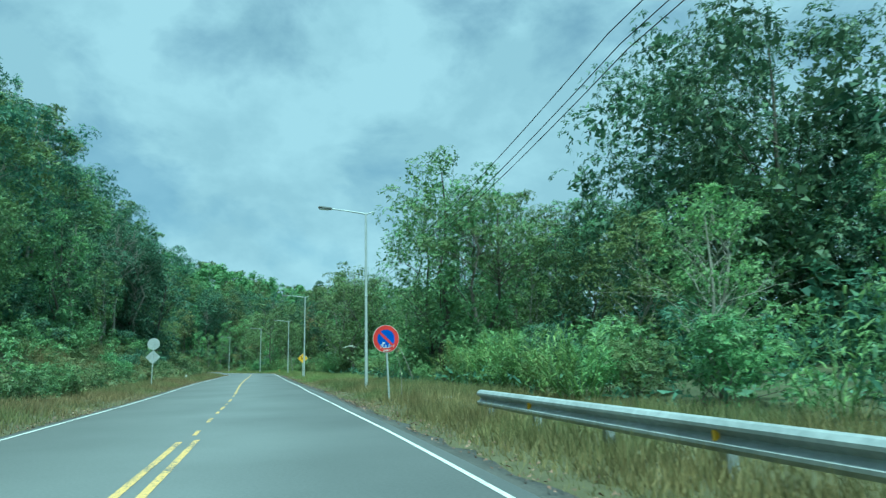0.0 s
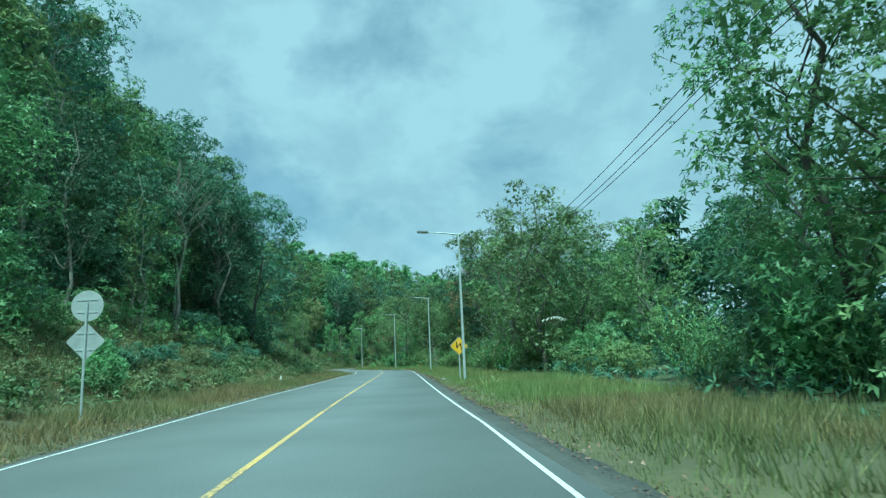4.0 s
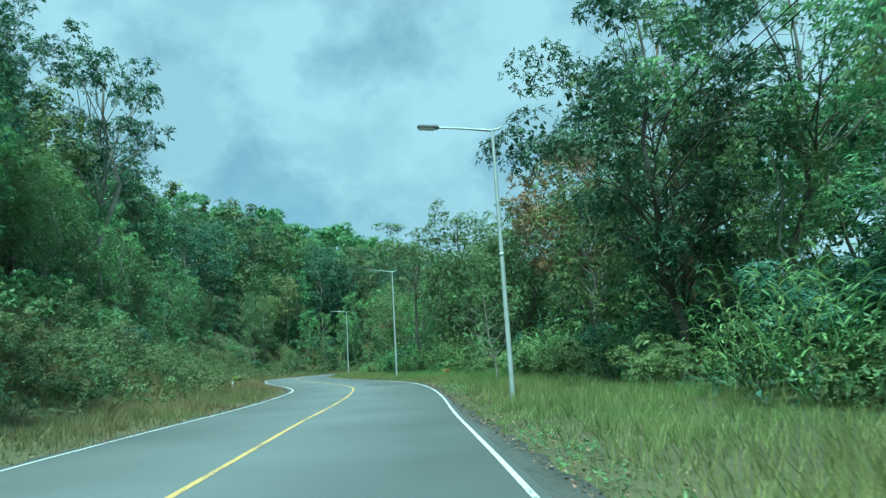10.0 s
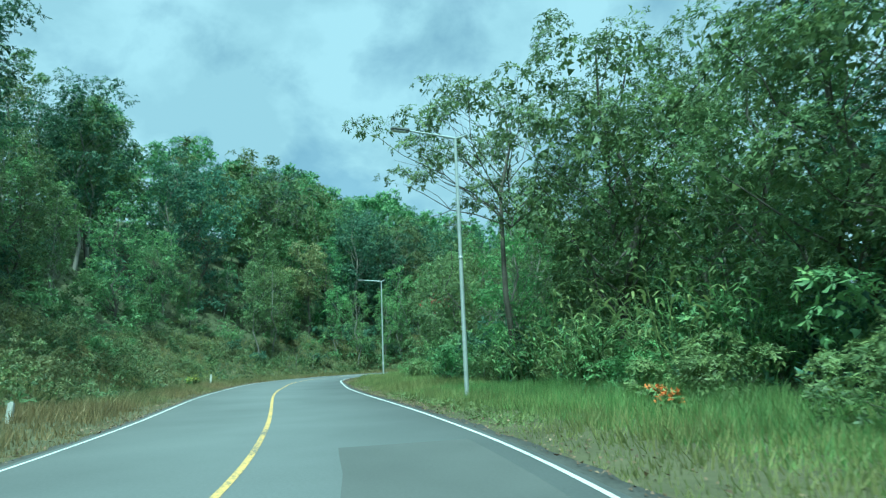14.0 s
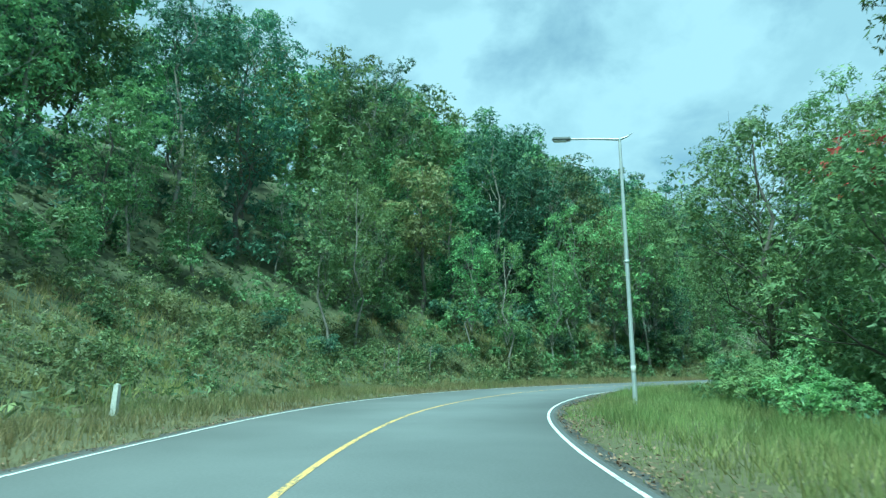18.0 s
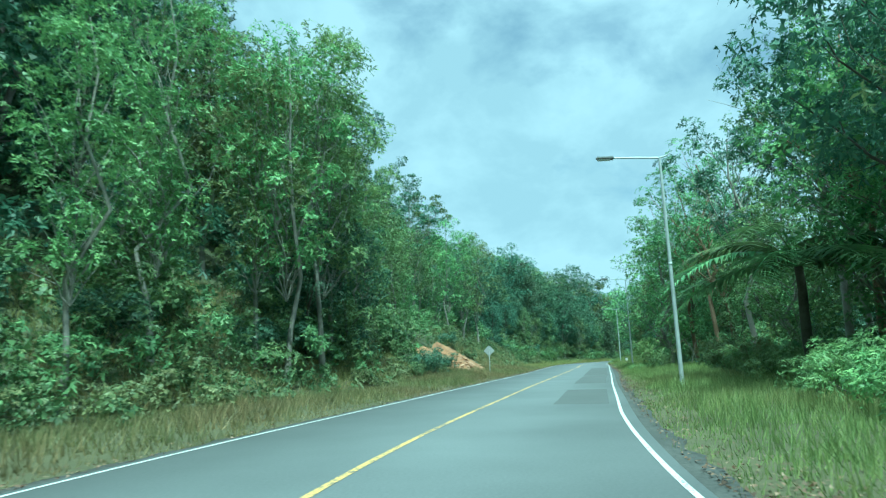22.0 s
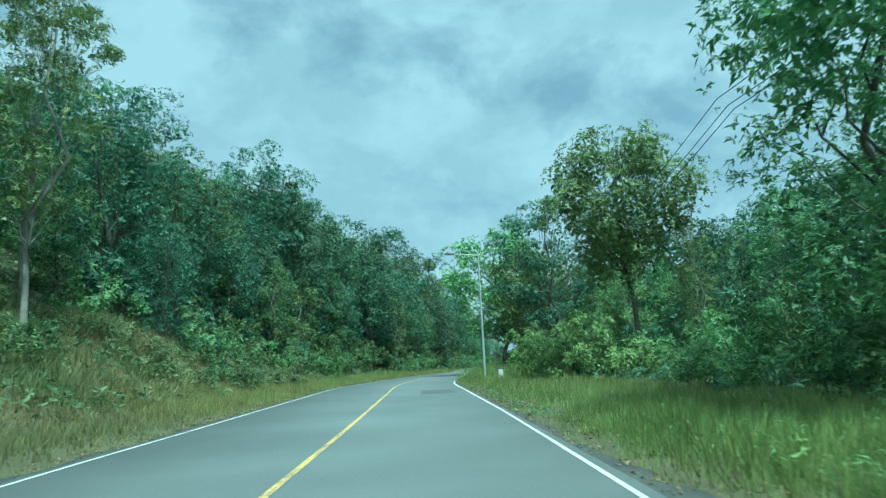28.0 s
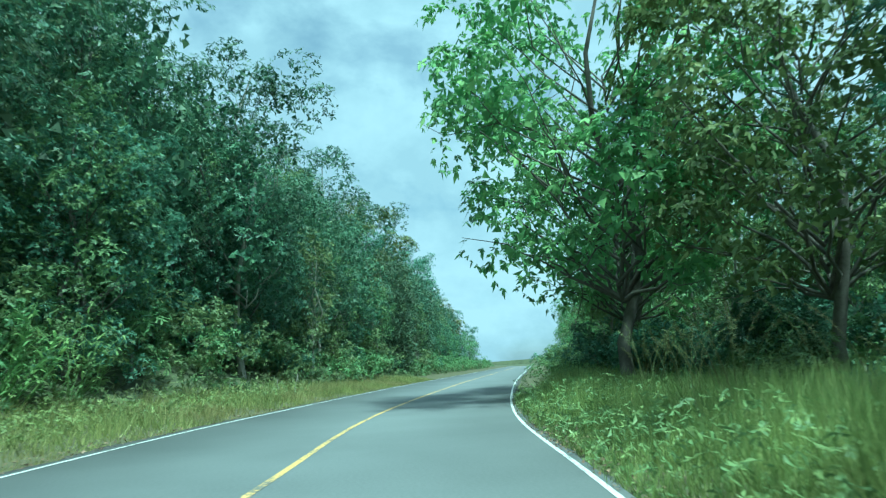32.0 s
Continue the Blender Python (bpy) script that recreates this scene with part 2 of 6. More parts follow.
PATCHED = surface("patch_asphalt", (0.086, 0.089, 0.088), (0.130, 0.133, 0.131), 0.6, 26.0, 0.75, bump=0.35, depth=0.004, speck=0.5)
SHOULDER = surface("shoulder_gravel", (0.045, 0.046, 0.044), (0.12, 0.118, 0.108), 1.1, 17.0, 0.9, bump=0.7, depth=0.012, speck=0.6)


def paint(name, dark, light, worn):
    """Road paint, chipped and scuffed down to the asphalt in places."""
    m, nt, out_node = fresh(name)
    co = node(nt, "ShaderNodeNewGeometry").outputs["Position"]
    big = node(nt, "ShaderNodeTexNoise", {"Vector": co, "Scale": 0.6, "Detail": 4.0}).outputs["Fac"]
    chips = node(nt, "ShaderNodeTexNoise", {"Vector": co, "Scale": 16.0, "Detail": 6.0, "Roughness": 0.7}).outputs["Fac"]
    both = node(nt, "ShaderNodeMix", {"Factor": 0.62, "A": big, "B": chips}).outputs["Result"]
    colour = ramp(nt, chips, [(0.3, dark), (0.7, light)])
    colour = blend(nt, ramp(nt, both, [(worn, (0, 0, 0)), (worn + 0.05, (1, 1, 1))]), (0.15, 0.15, 0.14), colour)
    bmp = node(nt, "ShaderNodeBump", {"Height": chips, "Strength": 0.25, "Distance": 0.003}).outputs[0]
    p = node(nt, "ShaderNodeBsdfPrincipled", {"Base Color": colour, "Roughness": 0.62, "Normal": bmp})
    nt.links.new(p.outputs[0], out_node.inputs["Surface"])
    return m


WHITE_LINE = paint("white_road_paint", (0.55, 0.55, 0.53), (0.82, 0.82, 0.80), 0.40)
YELLOW_LINE = paint("yellow_road_paint", (0.46, 0.31, 0.11), (0.78, 0.52, 0.18), 0.435)
GALV = surface("galvanised_steel", (0.46, 0.49, 0.50), (0.66, 0.69, 0.70), 2.0, 30.0, 0.5, metal=0.35, bump=0.05, world_space=False)
RAIL_STEEL = surface("weathered_rail_steel", (0.30, 0.33, 0.34), (0.60, 0.63, 0.64), 1.2, 9.0, 0.5, metal=0.4, bump=0.1, speck=0.5)
SIGN_BACK = surface("sign_back_aluminium", (0.42, 0.44, 0.44), (0.60, 0.62, 0.62), 3.0, 30.0, 0.5, metal=0.35, bump=0.05)
RED = surface("sign_red", (0.50, 0.025, 0.025), (0.66, 0.05, 0.045), 3.0, 20.0, 0.4, bump=0.03)
BLUE = surface("sign_blue", (0.012, 0.06, 0.42), (0.025, 0.10, 0.58), 3.0, 20.0, 0.4, bump=0.03)
SIGN_WHITE = surface("sign_white", (0.62, 0.62, 0.60), (0.82, 0.82, 0.80), 4.0, 20.0, 0.45, bump=0.03)
AMBER = surface("sign_amber", (0.70, 0.40, 0.015), (0.90, 0.56, 0.03), 3.0, 20.0, 0.4, bump=0.03)
BLACK = surface("sign_black", (0.010, 0.010, 0.010), (0.03, 0.03, 0.03), 3.0, 20.0, 0.5, bump=0.03)
CABLE = surface("black_cable", (0.012, 0.012, 0.013), (0.035, 0.035, 0.035), 3.0, 20.0, 0.6)
LAMP_HEAD = surface("lamp_housing", (0.16, 0.17, 0.17), (0.30, 0.31, 0.31), 5.0, 30.0, 0.5, bump=0.03, world_space=False)
LENS = surface("lamp_diffuser", (0.50, 0.52, 0.50), (0.70, 0.72, 0.70), 8.0, 30.0, 0.25, bump=0.02, world_space=False)
CONCRETE = surface("whitewashed_concrete", (0.42, 0.43, 0.40), (0.78, 0.78, 0.74), 2.2, 15.0, 0.85, bump=0.3, depth=0.01, speck=0.5)

# ---- the road's line ----
CENTRE = [(5.5, 36), (2.2, 46), (-1.0, 56), (-4.1, 66.5), (-7.4, 77), (-10.6, 86.6), (-14.2, 97.2), (-20.85, 115.7), (-26.15, 131), (-30.5, 143.7), (-33.4, 152.2),
          (-36.1, 159.8), (-38.4, 166.6), (-40.9, 173.2), (-43.95, 179.9), (-48.3, 186.8), (-57.6, 199.8), (-63.0, 208.2), (-67.4, 215.5),
          (-70.6, 222.5), (-72.5, 229.6), (-73.3, 236.5), (-72.8, 243.2), (-71.2, 250.3), (-68.1, 260.6), (-65.7, 268.4), (-61.4, 281.9),
          (-53.3, 307.7), (-48.8, 322.5), (-44.95, 335), (-41.0, 344.6), (-36.5, 354.4), (-26.5, 372), (-16, 389.5), (-5, 407.5), (8, 429), (34, 471.5), (62, 517)]


def spline(points, step):
    """Even steps along a smooth line through the points."""
    p = np.array(points, float)
    p = np.vstack([2 * p[0] - p[1], p, 2 * p[-1] - p[-2]])
    fine = []
    for a, b, c, d in zip(p, p[1:], p[2:], p[3:]):
        for t in np.linspace(0, 1, 24, endpoint=False):
            fine.append(0.5 * (2 * b + (c - a) * t + (2 * a - 5 * b + 4 * c - d) * t**2 + (3 * b - a - 3 * c + d) * t**3))
    fine = np.array(fine + [p[-2]])
    run = np.r_[0, np.cumsum(np.linalg.norm(np.diff(fine, axis=0), axis=1))]
    s = np.arange(0, run[-1], step)
    return np.stack([np.interp(s, run, fine[:, k]) for k in range(fine.shape[1])], 1)


STEP = 0.5
LINE = spline(CENTRE, STEP)
ALONG = np.gradient(LINE, axis=0)
ALONG /= np.linalg.norm(ALONG, axis=1, keepdims=True)
RIGHT = np.stack([ALONG[:, 1], -ALONG[:, 0]], 1)
LENGTH = (len(LINE) - 1) * STEP
LANE = 3.5


# the yellow line's distance to the left edge line, and the width of the crumbling shoulder, along the road
LEFT_EDGE_S = [0, 50, 70, 91, 118, 127, 138, 150, 165, 180, 196, 208, 216, 226, 234, 247, 275, 290, 305, 320, 332, 342, 360, 600]
LEFT_EDGE_AT = [3.4, 3.4, 3.42, 3.56, 3.46, 3.50, 3.28, 3.22, 3.15, 3.32, 3.42, 3.78, 3.62, 3.30, 3.16, 3.08, 3.14, 3.58, 3.74, 3.84, 3.66, 3.45, 3.5, 3.5]
SHOULDER_S = [0, 60, 70, 85, 110, 121, 134, 142, 152, 162, 190, 225, 247, 262, 276, 290, 318, 330, 600]
SHOULDER_AT = [0.32, 0.35, 0.45, 0.58, 0.6, 0.5, 0.22, 0.2, 0.34, 0.26, 0.28, 0.36, 0.34, 0.5, 0.48, 0.2, 0.18, 0.10, 0.2]


def left_edge(s):
    return np.interp(s, LEFT_EDGE_S, LEFT_EDGE_AT)


def verge_from(s, side):
    """Where the grass begins beside the asphalt."""
    return left_edge(s) + 0.3 if side < 0 else LANE + 0.05 + np.interp(s, SHOULDER_S, SHOULDER_AT)


def at(s, u):
    """The place s metres along the yellow line and u metres to its right."""
    s = np.asarray(s, float)
    k = np.arange(len(LINE)) * STEP
    c = np.stack([np.interp(s, k, LINE[:, i]) for i in (0, 1)], -1)
    n = np.stack([np.interp(s, k, RIGHT[:, i]) for i in (0, 1)], -1)
    return c + n * np.asarray(u, float)[..., None]


def road_uv(xy):
    """Metres along the road and to its right, for rows of x, y."""
    xy = np.atleast_2d(np.asarray(xy, float))
    s, u = np.empty(len(xy)), np.empty(len(xy))
    coarse = LINE[::6]
    for a in range(0, len(xy), 20000):
        some = xy[a:a + 20000]
        d2 = (coarse**2).sum(1)[None, :] - 2 * some @ coarse.T
        i = d2.argmin(1) * 6
        off = some - LINE[i]
        i = np.clip(i + np.rint((off * ALONG[i]).sum(1) / STEP).astype(int), 0, len(LINE) - 1)
        off = some - LINE[i]
        s[a:a + 20000] = i * STEP + (off * ALONG[i]).sum(1)
        side = np.sign((off * RIGHT[i]).sum(1))
        u[a:a + 20000] = np.where(side == 0, 1, side) * np.hypot(off[:, 0], off[:, 1])
    return s, u


def bumps(x, y):
    return (np.sin(x * 0.31 + 1.3 * np.sin(y * 0.17)) + np.sin(y * 0.27 + 1.7 * np.sin(x * 0.13) + 2.0) + 0.5 * np.sin(x * 0.9 + y * 0.7)) / 2.5


# how steep the hillside is and where it starts, along the road
HILL_S = [0, 60, 110, 150, 200, 230, 260, 300, 330, 370, 400, 435, 500]
HILL_UP = [0.58, 0.66, 0.86, 0.92, 0.95, 1.05, 0.96, 0.90, 0.82, 0.62, 0.34, 0.03, 0.0]
HILL_AT = [7.5, 7.5, 6.5, 7.0, 7.5, 8.0, 7.0, 6.5, 6.5, 7.0, 7.0, 7.0, 7.0]
BANK_S = [0, 100, 200, 300, 500]
BANK_UP = [0.06, 0.05, 0.03, 0.02, 0.05]


def ground_z(xy):
    xy = np.atleast_2d(np.asarray(xy, float))
    s, u = road_uv(xy)
    left, right = np.maximum(-u, 0), np.maximum(u, 0)
    rough = bumps(xy[:, 0], xy[:, 1])
    z = np.full(len(xy), -0.08)
    up, start = np.interp(s, HILL_S, HILL_UP), np.interp(s, HILL_S, HILL_AT)
    rise = np.maximum(left - start, 0)
    hill = 38 * (1 - np.exp(-up * rise**2 / (rise + 5.0) / 38))
    far_right = np.maximum(right - 9, 0)
    bank = np.minimum(np.interp(s, BANK_S, BANK_UP) * far_right, 6)
    off = np.clip((np.abs(u) - 3.8) / 1.6, 0, 1)
    z += off * (0.10 + 0.05 * rough) + hill + bank
    z += np.clip((np.abs(u) - 8) / 8, 0, 1) * 0.35 * rough
    return z


def part(name, data, material, parent=None, label=""):
    """Links a bmesh or a mesh as one object under a thing or a part."""
    if isinstance(data, bmesh.types.BMesh):
        me = bpy.data.meshes.new(name)
        data.to_mesh(me)
        data.free()
    else:
        me = data
    if material and not me.materials:
        me.materials.append(material)
    ob = new(name, me)
    if parent:
        ob.parent = parent
    if label:
        ob["label"] = label
    return ob


def mesh(name, verts, faces, smooth=False):
    me = bpy.data.meshes.new(name)
    v = np.ascontiguousarray(verts, dtype=np.float32)
    if isinstance(faces, np.ndarray):
        n, k = faces.shape
        me.vertices.add(len(v))
        me.vertices.foreach_set("co", v.ravel())
        me.loops.add(n * k)
        me.loops.foreach_set("vertex_index", np.ascontiguousarray(faces, dtype=np.int32).ravel())
        me.polygons.add(n)
        me.polygons.foreach_set("loop_start", np.arange(0, n * k, k, dtype=np.int32))
        me.update(calc_edges=True)
    else:
        me.from_pydata(v.tolist(), [], faces)
    if smooth:
        me.polygons.foreach_set("use_smooth", np.ones(len(me.polygons), dtype=bool))
    return me


def strip(name, s0, s1, u0, u1, z, material, step=1.0, thick=0.0, wobble=0.0, seed=0):
    """A band that follows the road."""
    rng = np.random.default_rng(seed)
    n = max(2, int((s1 - s0) / step) + 1)
    s = np.linspace(s0, s1, n)
    a = at(s, (u0(s) if callable(u0) else np.full(n, u0)) + wobble * rng.normal(size=n))
    b = at(s, (u1(s) if callable(u1) else np.full(n, u1)) + wobble * rng.normal(size=n))
    top = np.vstack([np.c_[a, np.full(n, z)], np.c_[b, np.full(n, z)]])
    i = np.arange(n - 1)
    faces = np.stack([i, i + n, i + n + 1, i + 1], 1)
    if thick:
        m = len(top)
        top = np.vstack([top, top - (0, 0, thick)])
        faces = np.vstack([faces, np.stack([i, i + 1, i + 1 + m, i + m], 1), np.stack([i + n, i + n + m, i + n + 1 + m, i + n + 1], 1),
                           [[0, m, m + n, n]], [[n - 1, 2 * n - 1, m + 2 * n - 1, m + n - 1]]])
    return part(name, mesh(name, top, faces), material)


# ---- ground: one sheet to the horizon ----
def axis(lo, hi, step, reach):
    far = [lo - reach * k for k in (1, 0.45, 0.18, 0.07, 0.02)] + list(np.arange(lo, hi, step)) + [hi + reach * k for k in (0.02, 0.07, 0.18, 0.45, 1)]
    return np.array(far)


gx, gy = axis(-190, 110, 1.6, 3000), axis(10, 500, 1.6, 3000)
GX, GY = np.meshgrid(gx, gy)
gxy = np.c_[GX.ravel(), GY.ravel()]
gz = ground_z(gxy)
nx, ny = len(gx), len(gy)
q = (np.arange(ny - 1)[:, None] * nx + np.arange(nx - 1)).ravel()
ground = part("ground", mesh("ground", np.c_[gxy, gz], np.stack([q, q + 1, q + 1 + nx, q + nx], 1), True), SOIL)
ground.data.materials.append(VERGE)
corner = np.abs(road_uv(gxy)[1]).reshape(ny, nx)
near_road = np.minimum(np.minimum(corner[:-1, :-1], corner[1:, :-1]), np.minimum(corner[:-1, 1:], corner[1:, 1:])).ravel() < 7.6
ground.data.polygons.foreach_set("material_index", near_road.astype(np.int32))
tagged(ground, "dark leafy forest soil rising into a hillside", "ground", kind="structure")

road = strip("road", 0, LENGTH, lambda s: -left_edge(s) - 0.16, LANE + 0.13, 0.0, ASPHALT, thick=0.12)
tagged(road, "worn grey two-lane asphalt road", "road", kind="structure")
shoulder = strip("shoulder", 0, LENGTH, LANE - 0.1, lambda s: verge_from(s, 1) + 0.04, -0.012, SHOULDER, step=0.5, thick=0.1, wobble=0.07, seed=3)
tagged(shoulder, "dark crumbling gravel shoulder beside the asphalt", "road shoulder", kind="structure")
shoulder_l = strip("shoulder", 0, LENGTH, lambda s: -left_edge(s) - 0.36, lambda s: 0.1 - left_edge(s), -0.012, SHOULDER, step=0.5, thick=0.1, wobble=0.07, seed=4)
tagged(shoulder_l, "narrow dark gravel edge of the road", "road shoulder", kind="structure")
def edge_line(u, s_at=(0.0,), off=(0.0,)):
    """A painted line that may wander from its distance."""
    s = np.arange(0, LENGTH, 1.0)
    c = u + np.interp(s, s_at, off)
    a, b = at(s, c - 0.034), at(s, c + 0.034)
    n = len(s)
    i = np.arange(n - 1)
    return part("edge_line", mesh("edge_line", np.vstack([np.c_[a, np.full(n, 0.004)], np.c_[b, np.full(n, 0.004)]]), np.stack([i, i + n, i + n + 1, i + 1], 1)), WHITE_LINE)


for ob in (edge_line(0.0, LEFT_EDGE_S, [-e for e in LEFT_EDGE_AT]), edge_line(LANE, (0, 48, 60, 66, 78, 225, 235, 247, 280, 296), (-0.08, -0.12, -0.25, -0.25, 0, 0, -0.12, -0.07, -0.08, 0))):
    tagged(ob, "white painted edge line on asphalt", "road marking", kind="structure")

# ---- plants ----
def unit(v):
    return v / np.maximum(np.linalg.norm(v, axis=-1, keepdims=True), 1e-9)


def leaves(rng, p, out_dir, length, ratio=0.45, droop=0.45, up=0.6, jitter=0.42, simple=False):
    """One pointed leaf at each place: folded along its rib, or a simple three-cornered one."""
    n = len(p)
    nrm = unit(out_dir * 0.9 + np.array([0, 0, up]) + jitter * rng.normal(size=(n, 3)))
    d = out_dir * 0.6 + rng.normal(size=(n, 3)) * 0.8 - np.array([0, 0, droop])
    d = unit(d - nrm * (d * nrm).sum(1, keepdims=True))
    side = np.cross(nrm, d)
    ln = (length * rng.uniform(0.65, 1.3, n))[:, None]
    w = ln * ratio * 0.5
    i = np.arange(n)[:, None]
    if simple:
        v = np.stack([p - side * w * 0.4, p + d * ln * 0.5 + side * w * 1.5, p + d * ln - side * w * 0.5], 1).reshape(-1, 3)
        return v, i * 3 + np.array([[0, 1, 2]])
    i = i * 4
    v = np.stack([p, p + d * ln * 0.45 + side * w - nrm * ln * 0.06, p + d * ln - nrm * ln * 0.12, p + d * ln * 0.45 - side * w - nrm * ln * 0.06], 1).reshape(-1, 3)
    f = np.concatenate([i + [0, 2, 1], i + [0, 3, 2]], 1).reshape(-1, 3)
    return v, f


def clumps_to_leaves(rng, clumps, count, length, ratio=0.45, droop=0.45, inner=0.5, simple=False, tufts=9):
    """Every clump swells into tufts; sprays of leaves cover the tufts, and larger leaves fill the dark inside."""
    c = np.array(clumps)
    k = np.repeat(np.arange(len(c)), tufts)
    n = len(k)
    out_dir = unit(rng.normal(size=(n, 3)) + [0, 0, 0.5])
    shape = np.stack([np.ones(n), np.ones(n), c[k, 4]], 1)
    mid = c[k, :3] + out_dir * shape * (c[k, 3] * rng.uniform(0.5, 0.82, n))[:, None]
    size = c[k, 3] * rng.uniform(0.30, 0.54, n)
    count = count // 6
    j = rng.choice(n, count, p=size**2 / (size**2).sum())
    d = unit(rng.normal(size=(count, 3)) + out_dir[j] * 0.8 + [0, 0, 0.75])
    p = mid[j] + d * shape[j] ** 0.5 * (size[j] * (0.74 + 0.32 * rng.random(count)))[:, None]
    pieces = [sprays(rng, p, d, length, ratio, droop, simple)]
    fill = int(len(c) * 60 * min(1.0, max(0.0, (inner - 0.15) * 1.7)))
    if fill:
        q = rng.integers(0, len(c), fill)
        p = c[q, :3] + unit(rng.normal(size=(fill, 3))) * (c[q, 3] * 0.5 * rng.random(fill) ** 0.4)[:, None]
        pieces.append(leaves(rng, p, unit(rng.normal(size=(fill, 3))), max(1.5 * length, 0.2 * float(c[:, 3].mean())), 0.7, 0.2, 0.2, simple=True))
    return joined(pieces)


def sprays(rng, p, out_dir, length, ratio, droop, simple, per=6):
    """Rosettes of leaves that share one twig end and one lie."""
    n = len(p)
    nrm = unit(out_dir + [0, 0, 0.4] + 0.27 * rng.normal(size=(n, 3)))
    a = unit(np.cross(nrm, [0.31, 0.87, 0.38]))
    b = np.cross(nrm, a)
    ang = rng.uniform(0, 6.28, n)[:, None] + np.arange(per)[None, :] * (6.28 / per) + rng.normal(size=(n, per)) * 0.25
    d = np.cos(ang)[..., None] * a[:, None] + np.sin(ang)[..., None] * b[:, None]
    side = np.cross(nrm[:, None], d)
    d = d - np.array([0, 0, droop * 0.8]) + 0.38 * rng.normal(size=(n, per, 3)) + out_dir[:, None] * 0.35
    ln = (length * rng.uniform(0.55, 1.4, (n, per)))[..., None]
    w = ln * ratio * 0.5
    c = p[:, None]
    if simple:
        pts = np.stack([c + d * ln * 0.55 + side * w * 1.35, c + d * ln - side * w * 0.55], 2)
        tri = np.array([[0, 1, 2]])
    else:
        pts = np.stack([c + d * ln * 0.5 + side * w, c + d * ln - nrm[:, None] * ln * 0.1, c + d * ln * 0.5 - side * w], 2)
        tri = np.array([[0, 1, 2], [0, 2, 3]])
    m = pts.shape[2]
    v = np.concatenate([p[:, None], pts.reshape(n, per * m, 3)], 1).reshape(-1, 3)
    first = (np.arange(n) * (1 + per * m))[:, None, None, None]
    leaf = (np.arange(per) * m)[None, :, None, None]
    f = np.where(tri[None, None] == 0, first, first + leaf + tri[None, None])
    return v, f.reshape(-1, 3)


def tube(points, radii, sides=7):
    p, r = np.array(points, float), np.array(radii, float)
    t = unit(np.gradient(p, axis=0))
    a = unit(np.cross(t, [0.31, 0.87, 0.38]))
    b = np.cross(t, a)
    ang = np.arange(sides) * 2 * math.pi / sides
    v = (p[:, None] + r[:, None, None] * (np.cos(ang)[None, :, None] * a[:, None] + np.sin(ang)[None, :, None] * b[:, None])).reshape(-1, 3)
    n = len(p)
    i, j = np.meshgrid(np.arange(n - 1), np.arange(sides), indexing="ij")
    f = np.stack([i * sides + j, i * sides + (j + 1) % sides, (i + 1) * sides + (j + 1) % sides, (i + 1) * sides + j], -1).reshape(-1, 4)
    return v, f


def joined(pieces):
    vs, fs, n = [], [], 0
    for v, f in pieces:
        vs.append(v)
        fs.append(f + n)
        n += len(v)
    return np.vstack(vs), np.vstack(fs)


def bent(rng, a, b, n=5, sway=0.08):
    """A wavering line from a to b."""
    a, b = np.array(a, float), np.array(b, float)
    t = np.linspace(0, 1, n)[:, None]
    size = np.linalg.norm(b - a)
    w = rng.normal(size=(n, 3)) * sway * size
    w[0] = w[-1] = 0
    return a + (b - a) * t + w * (t * (1 - t)) * 4 * [1, 1, 0.5] - np.array([0, 0, 1]) * 0


